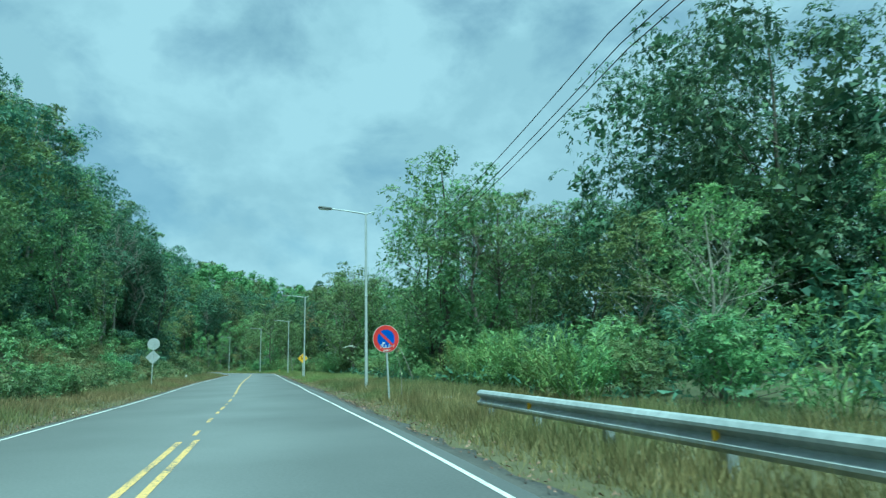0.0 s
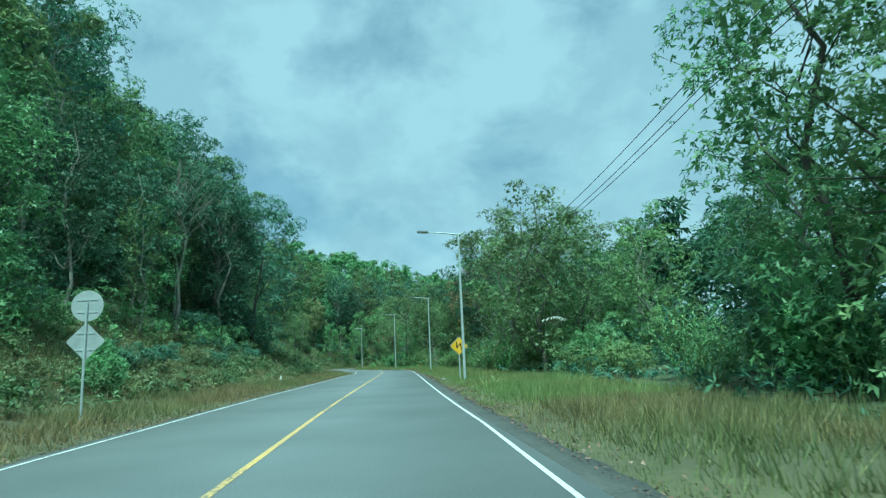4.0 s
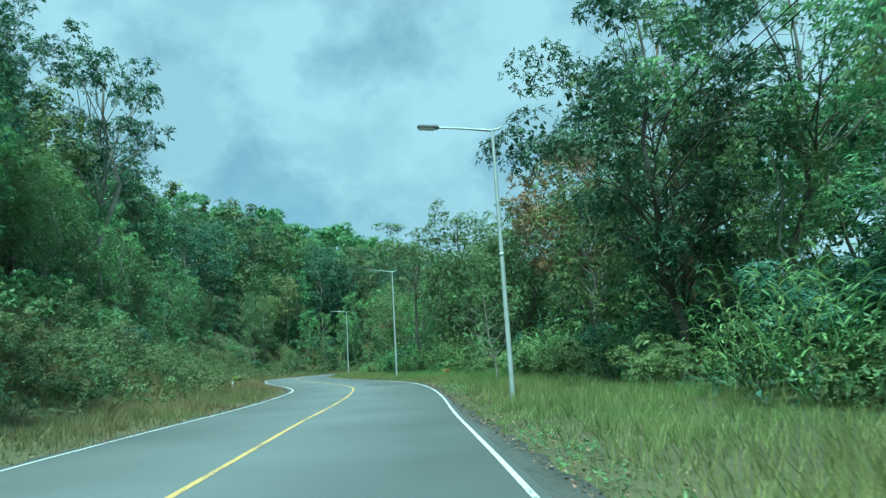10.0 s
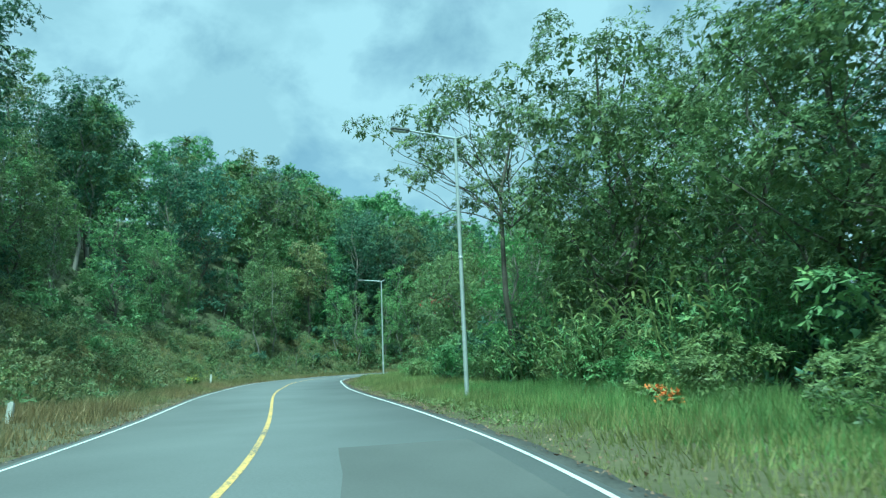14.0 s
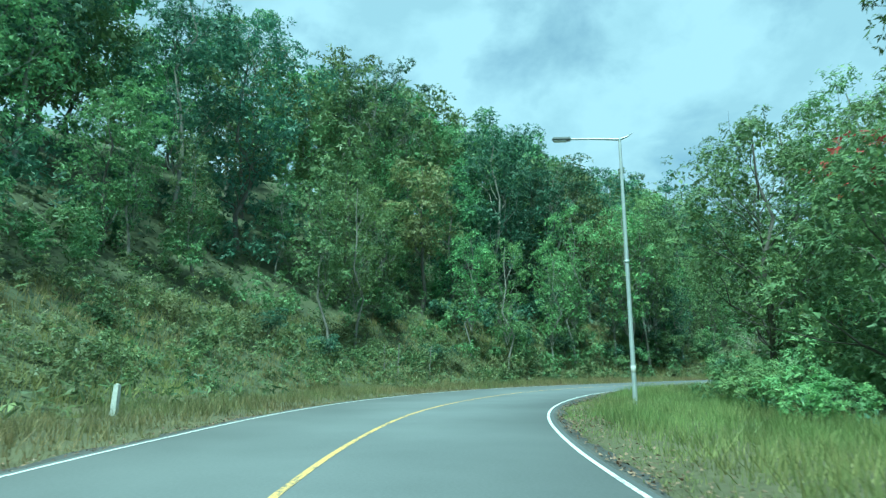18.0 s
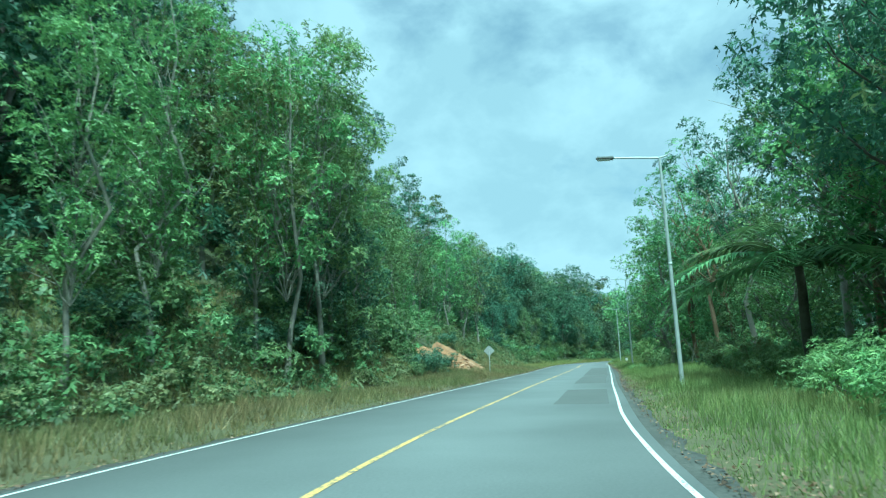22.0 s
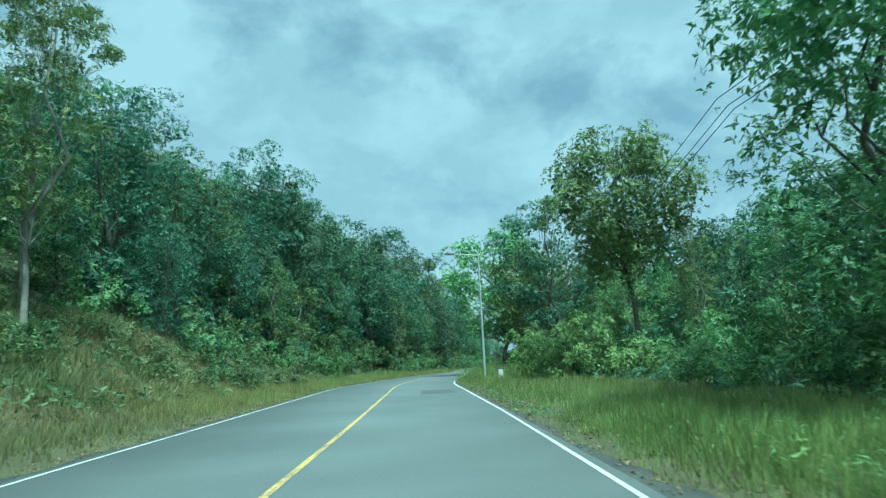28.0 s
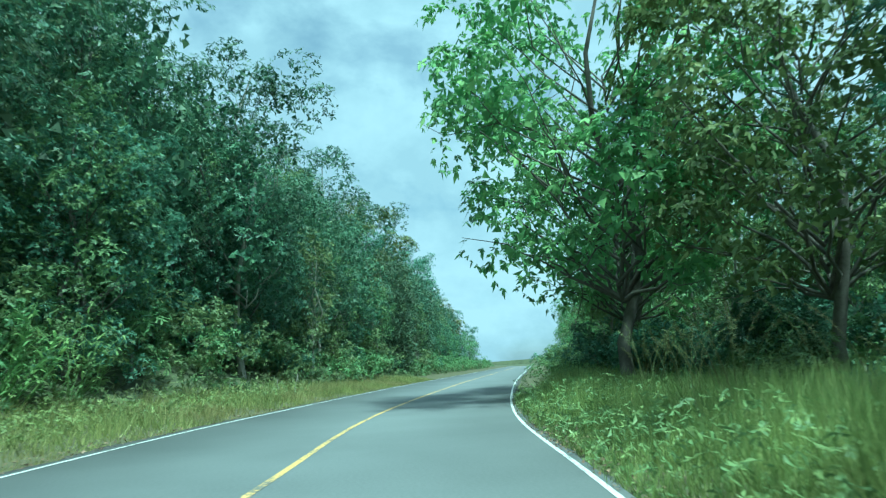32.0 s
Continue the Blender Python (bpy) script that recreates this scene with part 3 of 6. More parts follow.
def make_tree(name, seed, height, bare, spread, n_clumps, clump_r, flat, count, leaf, leaf_mat, bark=None, girth=0.16, limbs=9,
              lean=0.0, top_heavy=0.5, ratio=0.45, label="", cat="tree", droop=0.45, inner=0.5, stems=1, low=False, simple=True, twigs=1, blossom=""):
    rng = np.random.default_rng(seed)
    root = new(name)
    root.empty_display_size = 0.5
    wood, clumps = [], []
    for st in range(stems):
        a0 = rng.uniform(0, 6.28)
        foot = np.array([math.cos(a0), math.sin(a0), 0]) * (0.0 if stems == 1 else 0.35 * spread * rng.random())
        tilt = np.array([math.cos(a0), math.sin(a0), 0]) * (lean + (0.12 * height if stems > 1 else 0))
        tip = foot + tilt + [0, 0, height * rng.uniform(0.82, 0.92)]
        spine = bent(rng, foot - [0, 0, 0.4], tip, 7, 0.035)
        wood.append(tube(spine, girth * np.linspace(1, 0.22, 7) * np.array([1.35, 1, 1, 1, 1, 1, 1]), 7))
        for k in range(n_clumps // stems):
            f = (k + rng.random()) / (n_clumps // stems)
            f = bare + (1 - bare) * f
            ang = k * 2.4 + a0 + rng.uniform(-0.5, 0.5)
            prof = math.sin(math.pi * min(0.98, max(0.12, (f - bare) / (1 - bare) * (1 - top_heavy * 0.35) + top_heavy * 0.12))) ** 0.7
            reach = spread * prof * rng.uniform(0.45, 1.0)
            base = spine[0] + (spine[-1] - spine[0]) * min(1.0, f * 1.0)
            c = base + [math.cos(ang) * reach, math.sin(ang) * reach, rng.uniform(-0.02, 0.07) * height]
            r = clump_r * rng.uniform(0.7, 1.25) * (0.75 + 0.25 * prof)
            clumps.append((*c, r, flat))
            if k % max(1, (n_clumps // stems) // max(1, limbs)) == 0:
                j = max(bare * 0.85, f - 0.22)
                start = spine[0] + (spine[-1] - spine[0]) * j
                arm = bent(rng, start, c, 5, 0.05)
                g = girth * (1 - 0.75 * j) * 0.42
                wood.append(tube(arm, g * np.linspace(1, 0.3, 5), 4))
                for _ in range(twigs):
                    side = c + rng.normal(size=3) * r * 0.7
                    wood.append(tube(bent(rng, arm[2], side, 4, 0.08), g * np.linspace(0.55, 0.15, 4), 3))
    if low:
        for k in range(5):
            ang = rng.uniform(0, 6.28)
            clumps.append((math.cos(ang) * spread * 0.5, math.sin(ang) * spread * 0.5, rng.uniform(0.3, 1.5), clump_r * 0.8, 0.9))
    v, f = joined(wood)
    part("trunk", mesh("trunk", v, f, True), bark or BARK, root)
    v, f = clumps_to_leaves(rng, clumps, count, leaf, ratio, droop, inner, simple)
    part("crown", mesh("crown", v, f), G[leaf_mat], root)
    if blossom:
        top = np.array(sorted(clumps, key=lambda q: -q[2])[:4])
        p = np.vstack([q[:3] + unit(rng.normal(size=(26, 3)) + [0, 0, 0.6]) * q[3] * [1, 1, q[4]] for q in top])
        part("blossom", mesh("blossom", *sprays(rng, p, unit(rng.normal(size=p.shape)), 0.13, 0.6, 0.2, True)), G[blossom], root, "clusters of red blossom")
    tagged(root, label, cat)
    return root


def make_bush(name, seed, height, spread, count, leaf, leaf_mat, ratio=0.5, label="", droop=0.45):
    rng = np.random.default_rng(seed)
    root = new(name)
    root.empty_display_size = 0.3
    clumps, wood = [], []
    for k in range(9):
        a, r = rng.uniform(0, 6.28), spread * rng.random() ** 0.6 * 0.75
        z = height * rng.uniform(0.22, 0.8) * (1 - 0.35 * r / spread)
        clumps.append((math.cos(a) * r, math.sin(a) * r, z, spread * rng.uniform(0.28, 0.46), 0.85))
        wood.append(tube(bent(rng, (0.1 * math.cos(a), 0.1 * math.sin(a), -0.2), clumps[-1][:3], 4, 0.1), [0.03, 0.024, 0.016, 0.008], 3))
    part("trunk", mesh("trunk", *joined(wood)), BARK, root)
    v, f = clumps_to_leaves(rng, clumps, count, leaf, ratio, droop, 0.25, True)
    part("crown", mesh("crown", v, f), G[leaf_mat], root)
    return tagged(root, label, "shrub")


def straps(rng, feet, headings, length, width, lift, segs=4, curl=1.0):
    """Long arching blades from the feet."""
    n = len(feet)
    ln = length * rng.uniform(0.6, 1.25, n)
    t = np.linspace(0, 1, segs + 1)
    out_dir = np.stack([np.cos(headings), np.sin(headings), np.zeros(n)], 1)
    side = np.stack([-np.sin(headings), np.cos(headings), np.zeros(n)], 1)
    lf = lift * rng.uniform(0.75, 1.2, n)
    x = (ln * np.cos(lf))[:, None] * t + 0.25 * curl * ln[:, None] * t**2
    z = (ln * np.sin(lf))[:, None] * t - 0.55 * curl * ln[:, None] * t**2.2
    w = width * np.array([0.6] + [1.0] * (segs - 2) + [0.75, 0.06]) * 0.5
    mid = feet[:, None] + out_dir[:, None] * x[..., None] + np.array([0, 0, 1]) * z[..., None]
    v = np.stack([mid - side[:, None] * w[None, :, None], mid + side[:, None] * w[None, :, None]], 2).reshape(-1, 3)
    base = (np.arange(n) * (segs + 1) * 2)[:, None] + np.arange(segs)[None, :] * 2
    base = base.ravel()[:, None]
    return v, base + np.array([[0, 1, 3, 2]])


def make_cane(name, seed, height, stems, per_stem, leaf, width, leaf_mat, label):
    """A clump of arching canes with long strap leaves."""
    rng = np.random.default_rng(seed)
    root = new(name)
    root.empty_display_size = 0.3
    wood, feet, heads = [], [], []
    for k in range(stems):
        a = rng.uniform(0, 6.28)
        foot = np.array([math.cos(a), math.sin(a), 0]) * 0.5 * rng.random()
        tip = foot + np.array([math.cos(a), math.sin(a), 0]) * height * rng.uniform(0.1, 0.55) + [0, 0, height * rng.uniform(0.55, 1.0)]
        line = bent(rng, foot - [0, 0, 0.2], tip, 5, 0.05)
        wood.append(tube(line, [0.022, 0.02, 0.016, 0.012, 0.006], 4))
        for j in range(per_stem):
            f = 0.2 + 0.8 * (j + rng.random()) / per_stem
            feet.append(line[0] + (line[-1] - line[0]) * f)
            heads.append(a + rng.normal() * 1.4)
    tuft = straps(rng, np.array(feet), np.array(heads), leaf, width, 0.75, 3)
    part("crown", mesh("crown", *joined(wood + [tuft])), G[leaf_mat], root)
    return tagged(root, label, "shrub")


def make_palm(name, seed, height, fronds, reach, label):
    rng = np.random.default_rng(seed)
    root = new(name)
    root.empty_display_size = 0.5
    wood = [tube(bent(rng, (0, 0, -0.3), (0, 0, height), 6, 0.02), np.linspace(0.22, 0.16, 6), 8)]
    part("trunk", mesh("trunk", *joined(wood), True), BARK, root)
    for k in range(fronds):
        a = k * 2.4 + rng.uniform(-0.2, 0.2)
        lift = rng.uniform(0.15, 1.1)
        t = np.linspace(0, 1, 9)
        x = reach * math.cos(lift) * t + 0.25 * reach * t**2
        z = reach * math.sin(lift) * t - 0.75 * reach * t**2.2
        rib = np.stack([math.cos(a) * x, math.sin(a) * x, height + z], 1)
        piece = [tube(rib, np.linspace(0.035, 0.008, 9), 4)]
        n = 44
        f = np.linspace(0.12, 0.99, n)
        feet = np.stack([np.interp(f, t, rib[:, i]) for i in range(3)], 1)
        for sgn in (-1, 1):
            ln = reach * 0.27 * np.sin(np.pi * np.clip(f * 0.85 + 0.12, 0, 1)) ** 0.6
            v, q4 = straps(rng, feet, np.full(n, a + sgn * 1.05) + rng.normal(size=n) * 0.06, 1.0, 0.085, 0.05, 3, 0.7)
            v = (v.reshape(n, -1, 3) - feet[:, None]) * ln[:, None, None] * [1, 1, 1] + feet[:, None]
            piece.append((v.reshape(-1, 3), q4))
        part("frond", mesh("frond", *joined(piece)), G["mid"], root)
    return tagged(root, label, "palm")


KIND = {}


def place(kind, x, y, scale=1.0, turn=None, dz=0.0, stretch=1.0, rng=random):
    """Puts one plant of the kind on the ground."""
    z = float(ground_z([[x, y]])[0]) + dz
    m = Matrix.LocRotScale((x, y, z - 0.05), Euler((0, 0, rng.uniform(0, 6.28) if turn is None else turn)), Vector((scale, scale, scale * stretch)))
    make, first = KIND[kind]
    if first is None:
        KIND[kind][1] = make()
        ob = KIND[kind][1]
        ob.matrix_basis = m
        return ob
    return copy_thing_scaled(first, m)


def copy_thing_scaled(first, m):
    keep = first.matrix_basis.copy()
    first.matrix_basis = Matrix.Identity(4)
    ob = copy_thing(first, m)
    first.matrix_basis = keep
    return ob


def kind(key, fn, *args, **kw):
    KIND[key] = [lambda: fn(*args, **kw), None]


kind("broad_a", make_tree, "broadleaf_tree", 11, 16.0, 0.22, 4.3, 34, 1.6, 0.72, 15000, 0.165, "dark", label="dense dark green broadleaf forest tree", ratio=0.62)
kind("broad_b", make_tree, "broadleaf_tree", 12, 13.5, 0.14, 3.7, 30, 1.42, 0.78, 19800, 0.125, "mid", label="dense green broadleaf forest tree", low=True, ratio=0.6)
kind("broad_c", make_tree, "broadleaf_tree", 13, 18.0, 0.28, 4.6, 34, 1.7, 0.62, 15000, 0.17, "dark", label="tall dark broadleaf forest tree with layered crown", bark=BARK_PALE, ratio=0.62)
kind("broad_d", make_tree, "broadleaf_tree", 41, 12.5, 0.20, 3.4, 26, 1.35, 0.68, 18000, 0.12, "light", label="fresh green broadleaf tree with layered foliage", bark=BARK_PALE, ratio=0.6, limbs=14)
kind("olive", make_tree, "broadleaf_tree", 14, 13.0, 0.50, 3.7, 44, 1.55, 0.85, 39000, 0.13, "olive", label="round-crowned olive green broadleaf tree with yellowish leaf tips", ratio=0.6, limbs=12, inner=0.75)
kind("round", make_tree, "broadleaf_tree", 46, 13.0, 0.52, 3.3, 28, 1.3, 0.75, 21000, 0.125, "dark", label="dark round-crowned broadleaf tree beside the road", ratio=0.6, limbs=12, inner=0.5)
kind("slim_a", make_tree, "slender_tree", 15, 13.0, 0.30, 2.0, 22, 1.0, 0.95, 12600, 0.11, "light", bark=BARK_PALE, girth=0.10, ratio=0.5, limbs=24, inner=0.35, label="slender light green tree with pale trunk")
kind("slim_b", make_tree, "slender_tree", 16, 11.0, 0.38, 1.7, 16, 0.95, 0.95, 9600, 0.11, "mid", bark=BARK_PALE, girth=0.085, ratio=0.5, lean=0.8, limbs=18, inner=0.35, label="slender leaning tree with pale trunk")
kind("airy", make_tree, "emergent_tree", 17, 18.0, 0.55, 4.4, 22, 1.15, 0.55, 12600, 0.15, "dark", bark=BARK_PALE, girth=0.20, limbs=20, twigs=2, label="tall emergent tree with bare pale trunk and open crown", inner=0.24, ratio=0.6)
kind("umbrella", make_tree, "umbrella_tree", 18, 11.5, 0.66, 5.6, 26, 1.3, 0.30, 15600, 0.12, "mid", bark=BARK, girth=0.13, limbs=26, twigs=2, label="spreading flat-crowned tree with thin grey limbs", inner=0.2, ratio=0.6)
kind("parasol", make_tree, "emergent_tree", 44, 18.0, 0.74, 3.6, 13, 1.15, 0.42, 9600, 0.15, "mid", bark=BARK_PALE, girth=0.16, limbs=16, twigs=2, label="slender emergent tree with flat cloud-like clumps of leaves", inner=0.3, ratio=0.6)
kind("yellow", make_tree, "broadleaf_tree", 19, 12.0, 0.40, 2.7, 18, 1.25, 0.7, 12000, 0.15, "yellow", label="broadleaf tree with pale yellow-green new leaves", ratio=0.6)
kind("rust", make_tree, "broadleaf_tree", 20, 12.0, 0.45, 3.6, 20, 1.4, 0.6, 13200, 0.14, "rust", label="tree with rusty brown flowering crown", ratio=0.6)
kind("flame", make_tree, "flowering_tree", 42, 9.0, 0.12, 3.2, 26, 1.35, 0.75, 16800, 0.125, "mid", label="green broadleaf tree with a spray of red blossom", low=True, ratio=0.6, blossom="red")
kind("layered", make_tree, "layered_tree", 43, 15.0, 0.30, 4.4, 32, 1.5, 0.42, 30000, 0.125, "dark", label="dark green tree with foliage in flat layers", ratio=0.6, limbs=20, inner=0.5)
# far_a wears the lighter leaf green to imitate haze over the distance
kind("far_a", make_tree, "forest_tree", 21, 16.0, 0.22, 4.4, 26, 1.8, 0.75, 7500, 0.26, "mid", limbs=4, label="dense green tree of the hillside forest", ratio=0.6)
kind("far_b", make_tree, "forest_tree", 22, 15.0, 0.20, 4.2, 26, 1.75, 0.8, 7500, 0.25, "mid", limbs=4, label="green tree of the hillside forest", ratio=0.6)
kind("far_c", make_tree, "forest_tree", 24, 17.0, 0.28, 4.4, 26, 1.75, 0.65, 7500, 0.25, "olive", limbs=8, label="olive green tree of the hillside forest", ratio=0.6, bark=BARK_PALE)
kind("bare", make_tree, "thin_branched_tree", 23, 6.5, 0.35, 2.4, 18, 0.8, 0.5, 2100, 0.11, "mid", bark=BARK_PALE, girth=0.075, limbs=18, twigs=3, lean=0.5, label="small pale sparsely leaved tree", inner=0.1, ratio=0.5)
kind("vine", make_tree, "vine_draped_tree", 25, 14.5, 0.05, 4.6, 46, 1.9, 1.0, 42000, 0.125, "vine", label="large tree smothered in hanging dark green vines", low=True, inner=0.75, ratio=0.65, droop=0.9)
kind("near_a", make_tree, "broadleaf_tree", 26, 11.5, 0.30, 4.4, 44, 1.25, 0.7, 24000, 0.115, "light", label="spreading broadleaf tree with broad green leaves beside the road", ratio=0.75, simple=False, limbs=40, droop=0.8)
kind("near_b", make_tree, "broadleaf_tree", 27, 14.0, 0.22, 4.0, 36, 1.4, 0.75, 33000, 0.11, "mid", label="tall dense broadleaf tree beside the road", ratio=0.6, limbs=18)
kind("near_c", make_tree, "broadleaf_tree", 45, 14.0, 0.12, 4.0, 38, 1.5, 0.8, 33000, 0.115, "dark", label="tall dense dark green tree leaning over the bank", ratio=0.6, limbs=12, low=True)
kind("tall", make_tree, "tall_trunk_tree", 28, 15.0, 0.50, 3.6, 22, 1.2, 0.6, 18000, 0.12, "mid", label="tall tree with long brown trunk and high crown", bark=BARK_BROWN, girth=0.17, limbs=14, ratio=0.55, inner=0.25, lean=0.3)
kind("bush_a", make_bush, "shrub", 31, 2.6, 2.0, 8400, 0.088, "mid", label="dense green roadside shrub", ratio=0.55)
kind("bush_b", make_bush, "shrub", 32, 2.0, 1.7, 7800, 0.078, "light", label="light green leafy roadside shrub", ratio=0.55)
kind("bush_o", make_bush, "shrub", 38, 2.2, 1.9, 7800, 0.075, "scrub", label="low olive green half-dry shrub on the bank", ratio=0.5)
kind("bush_c", make_bush, "shrub", 33, 3.8, 2.4, 9000, 0.105, "dark", label="dark green tall understory shrub", ratio=0.55)
kind("cane_a", make_cane, "cane_clump", 34, 3.4, 20, 10, 0.75, 0.075, "light", "clump of arching canes with long strap leaves")
kind("cane_l", make_cane, "cane_clump", 39, 2.6, 24, 11, 0.75, 0.06, "lime", "tall clump of bright yellow-green cane grass")
kind("cane_c", make_cane, "strap_leaf_clump", 37, 2.0, 16, 11, 0.75, 0.085, "mid", "leafy clump of broad strap-shaped bright green leaves")
kind("cane_b", make_cane, "cane_clump", 35, 2.2, 14, 8, 0.6, 0.06, "mid", "low clump of broad-bladed wild grass")
kind("palm", make_palm, "palm_tree", 36, 4.2, 15, 5.2, "palm with long arching feathery fronds")

# ---- the forest, row by row along the road ----
# distance from the yellow line at which the trees begin, along the road
LEFT_S = [0, 60, 85, 105, 150, 185, 205, 222, 232, 262, 276, 286, 305, 316, 330, 500]
LEFT_AT = [11, 11.5, 13, 14, 15.5, 16.5, 17.0, 15, 11.0, 11.0, 13, 17, 17, 11.5, 9.8, 9.5]
RIGHT_S = [0, 50, 70, 95, 112, 132, 145, 200, 240, 262, 285, 300, 330, 345, 500]
RIGHT_AT = [11, 12, 12.5, 12.8, 12.5, 11.5, 10.5, 10.5, 12.5, 13.2, 10.5, 12.5, 12.0, 9.5, 9.5]
S0, S1 = 25, 505


def edge_of(side, s):
    return np.interp(s, LEFT_S, LEFT_AT) if side < 0 else np.interp(s, RIGHT_S, RIGHT_AT)


def clear_of(s, u):
    """Stretches with no shrubs: the clay cutting and round the palm."""
    return (266 < s < 283 and -11.5 < u < -4) or (241 < s < 250 and 5 < u < 13.5)


def row_spots(seed, side, s0, s1, gap, d0, d1):
    """Loose spots along the road, d0 to d1 metres behind the edge of the trees."""
    rng = random.Random(seed)
    s = s0
    while s < s1:
        d = edge_of(side, s) + rng.uniform(d0, d1)
        x, y = at(s + rng.uniform(-0.4, 0.4) * gap, side * d)
        si, ui = road_uv([[x, y]])
        if abs(ui[0]) < (7.6 if side < 0 else 6.9) or clear_of(si[0], ui[0]):
            pass
        elif abs(ui[0]) > edge_of(side, si[0]) + min(d0, 0) - 1.5 and not (d0 > 0 and abs(ui[0]) < d - 6):
            yield float(x), float(y), s, rng
        s += gap * rng.uniform(0.75, 1.25)


def plant_row(seed, side, s0, s1, gap, d0, d1, kinds, size):
    for x, y, s, rng in row_spots(seed, side, s0, s1, gap, d0, d1):
        place(rng.choice(kinds), x, y, float(np.interp(s, size[0], size[1])) * rng.uniform(0.82, 1.18), rng=rng)


BIG_L = ([0, 60, 110, 135, 158, 175, 215, 235, 296, 322, 340, 375, 420, 480], [0.95, 0.95, 1.05, 1.22, 1.2, 1.05, 1.05, 1.12, 0.75, 0.72, 0.85, 1.1, 1.15, 0.9])
BIG_R = ([0, 40, 56, 64, 75, 105, 112, 126, 140, 150, 200, 225, 262, 285, 305, 334, 346, 480], [0.42, 0.42, 0.45, 0.7, 0.62, 0.7, 0.7, 0.62, 0.8, 0.95, 0.75, 0.76, 0.92, 0.75, 0.6, 0.45, 0.85, 0.9])
LOW = ([0, 500], [0.62, 0.62])
MID = ([0, 500], [0.9, 0.9])
plant_row(1, -1, S0, 420, 3.4, -4.5, -2.5, ["bush_o", "bush_o", "bush_c", "bush_o", "bush_a"], LOW)
plant_row(2, -1, S0, 420, 9.0, -1.0, 1.5, ["slim_b", "bush_c", "slim_a"], ([0, 500], [0.7, 0.7]))
plant_row(3, -1, S0, 150, 4.6, 0.5, 4, ["broad_b", "broad_a", "bush_c", "slim_b", "broad_c"], ([0, 500], [0.68, 0.68]))
plant_row(20, -1, 300, 490, 4.4, 0.5, 4, ["broad_a", "near_c", "bush_c", "broad_b", "broad_c"], ([0, 500], [0.62, 0.62]))
plant_row(19, -1, 150, 300, 4.6, 0.5, 4, ["broad_b", "slim_a", "bush_c", "slim_b", "broad_d", "broad_b"], ([0, 500], [0.72, 0.72]))
plant_row(4, -1, S0, 500, 5.0, 5, 10, ["broad_a", "broad_b", "broad_c", "broad_b", "broad_a", "far_c"], BIG_L)
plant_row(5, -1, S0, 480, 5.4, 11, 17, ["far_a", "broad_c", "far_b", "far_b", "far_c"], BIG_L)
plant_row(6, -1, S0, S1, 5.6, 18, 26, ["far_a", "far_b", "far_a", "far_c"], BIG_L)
plant_row(17, -1, S0, 330, 12.0, 7, 20, ["airy", "parasol"], ([0, 500], [1.12, 1.12]))
plant_row(18, -1, 60, 240, 11.0, 18, 34, ["parasol", "airy"], ([0, 500], [1.15, 1.15]))
plant_row(11, 1, S0, 420, 3.0, -2.2, -0.5, ["bush_a", "bush_b", "cane_a", "bush_a", "cane_b", "bush_b"], ([0, 500], [0.75, 0.75]))
plant_row(12, 1, S0, 420, 7.0, 0, 2.5, ["bush_c", "cane_a"], MID)
plant_row(13, 1, S0, 490, 4.8, 1.5, 5, ["broad_b", "slim_a", "broad_d", "broad_b", "broad_d", "bush_c"], BIG_R)
plant_row(14, 1, S0, 460, 5.6, 7, 12, ["broad_a", "far_a", "broad_b", "far_b"], BIG_R)


def woods(name, seed, spots, tall, per_tree, leaf, mat, label):
    """Far crowns that nobody could count, as one mass of leaves."""
    rng = np.random.default_rng(seed)
    clumps = []
    for x, y in spots:
        z = float(ground_z([[x, y]])[0])
        h = tall * rng.uniform(0.8, 1.2)
        for k in range(16):
            a, f = k * 2.4 + rng.uniform(0, 1), rng.uniform(0.1, 1.0)
            r = 4.4 * math.sin(math.pi * min(0.95, f * 0.9 + 0.05)) ** 0.7 * rng.uniform(0.4, 1)
            clumps.append((x + math.cos(a) * r, y + math.sin(a) * r, z + h * f, rng.uniform(1.2, 2.1), 0.8))
    v, f = clumps_to_leaves(rng, clumps, len(spots) * per_tree, leaf, 0.6, 0.45, 0.35, True)
    return tagged(part(name, mesh(name, v, f), G[mat]), label, "forest", kind="stuff")


def thicket(name, seed, places, tall, wide, per, leaf, mat, label):
    """Understory shrubs grown into one another."""
    rng = np.random.default_rng(seed)
    clumps = []
    for x, y in places:
        z = float(ground_z([[x, y]])[0])
        h = tall * rng.uniform(0.6, 1.3)
        for k in range(8):
            a, r = rng.uniform(0, 6.28), wide * rng.random() ** 0.6
            clumps.append((x + math.cos(a) * r, y + math.sin(a) * r, z + h * rng.uniform(0.1, 0.85) * (1 - 0.3 * r / wide), wide * rng.uniform(0.26, 0.45), 0.85))
    clumps = np.array(clumps)
    s, u = road_uv(clumps[:, :2])
    clumps = clumps[(np.abs(u) - clumps[:, 3] > 6.3) & ~((s > 266) & (s < 283) & (u < -4) & (u > -10.5)) & ~((s > 241) & (s < 249) & (u > 5) & (u < 12))]
    v, f = clumps_to_leaves(rng, clumps, len(clumps) * per // 8, leaf, 0.6, 0.45, 0.3, True, 4)
    return tagged(part(name, mesh(name, v, f), G[mat]), label, "undergrowth", kind="stuff")


def spots(seed, side, gap, d0, d1, s0=S0, s1=S1):
    return [(x, y) for x, y, _, _ in row_spots(seed, side, s0, s1, gap, d0, d1)]


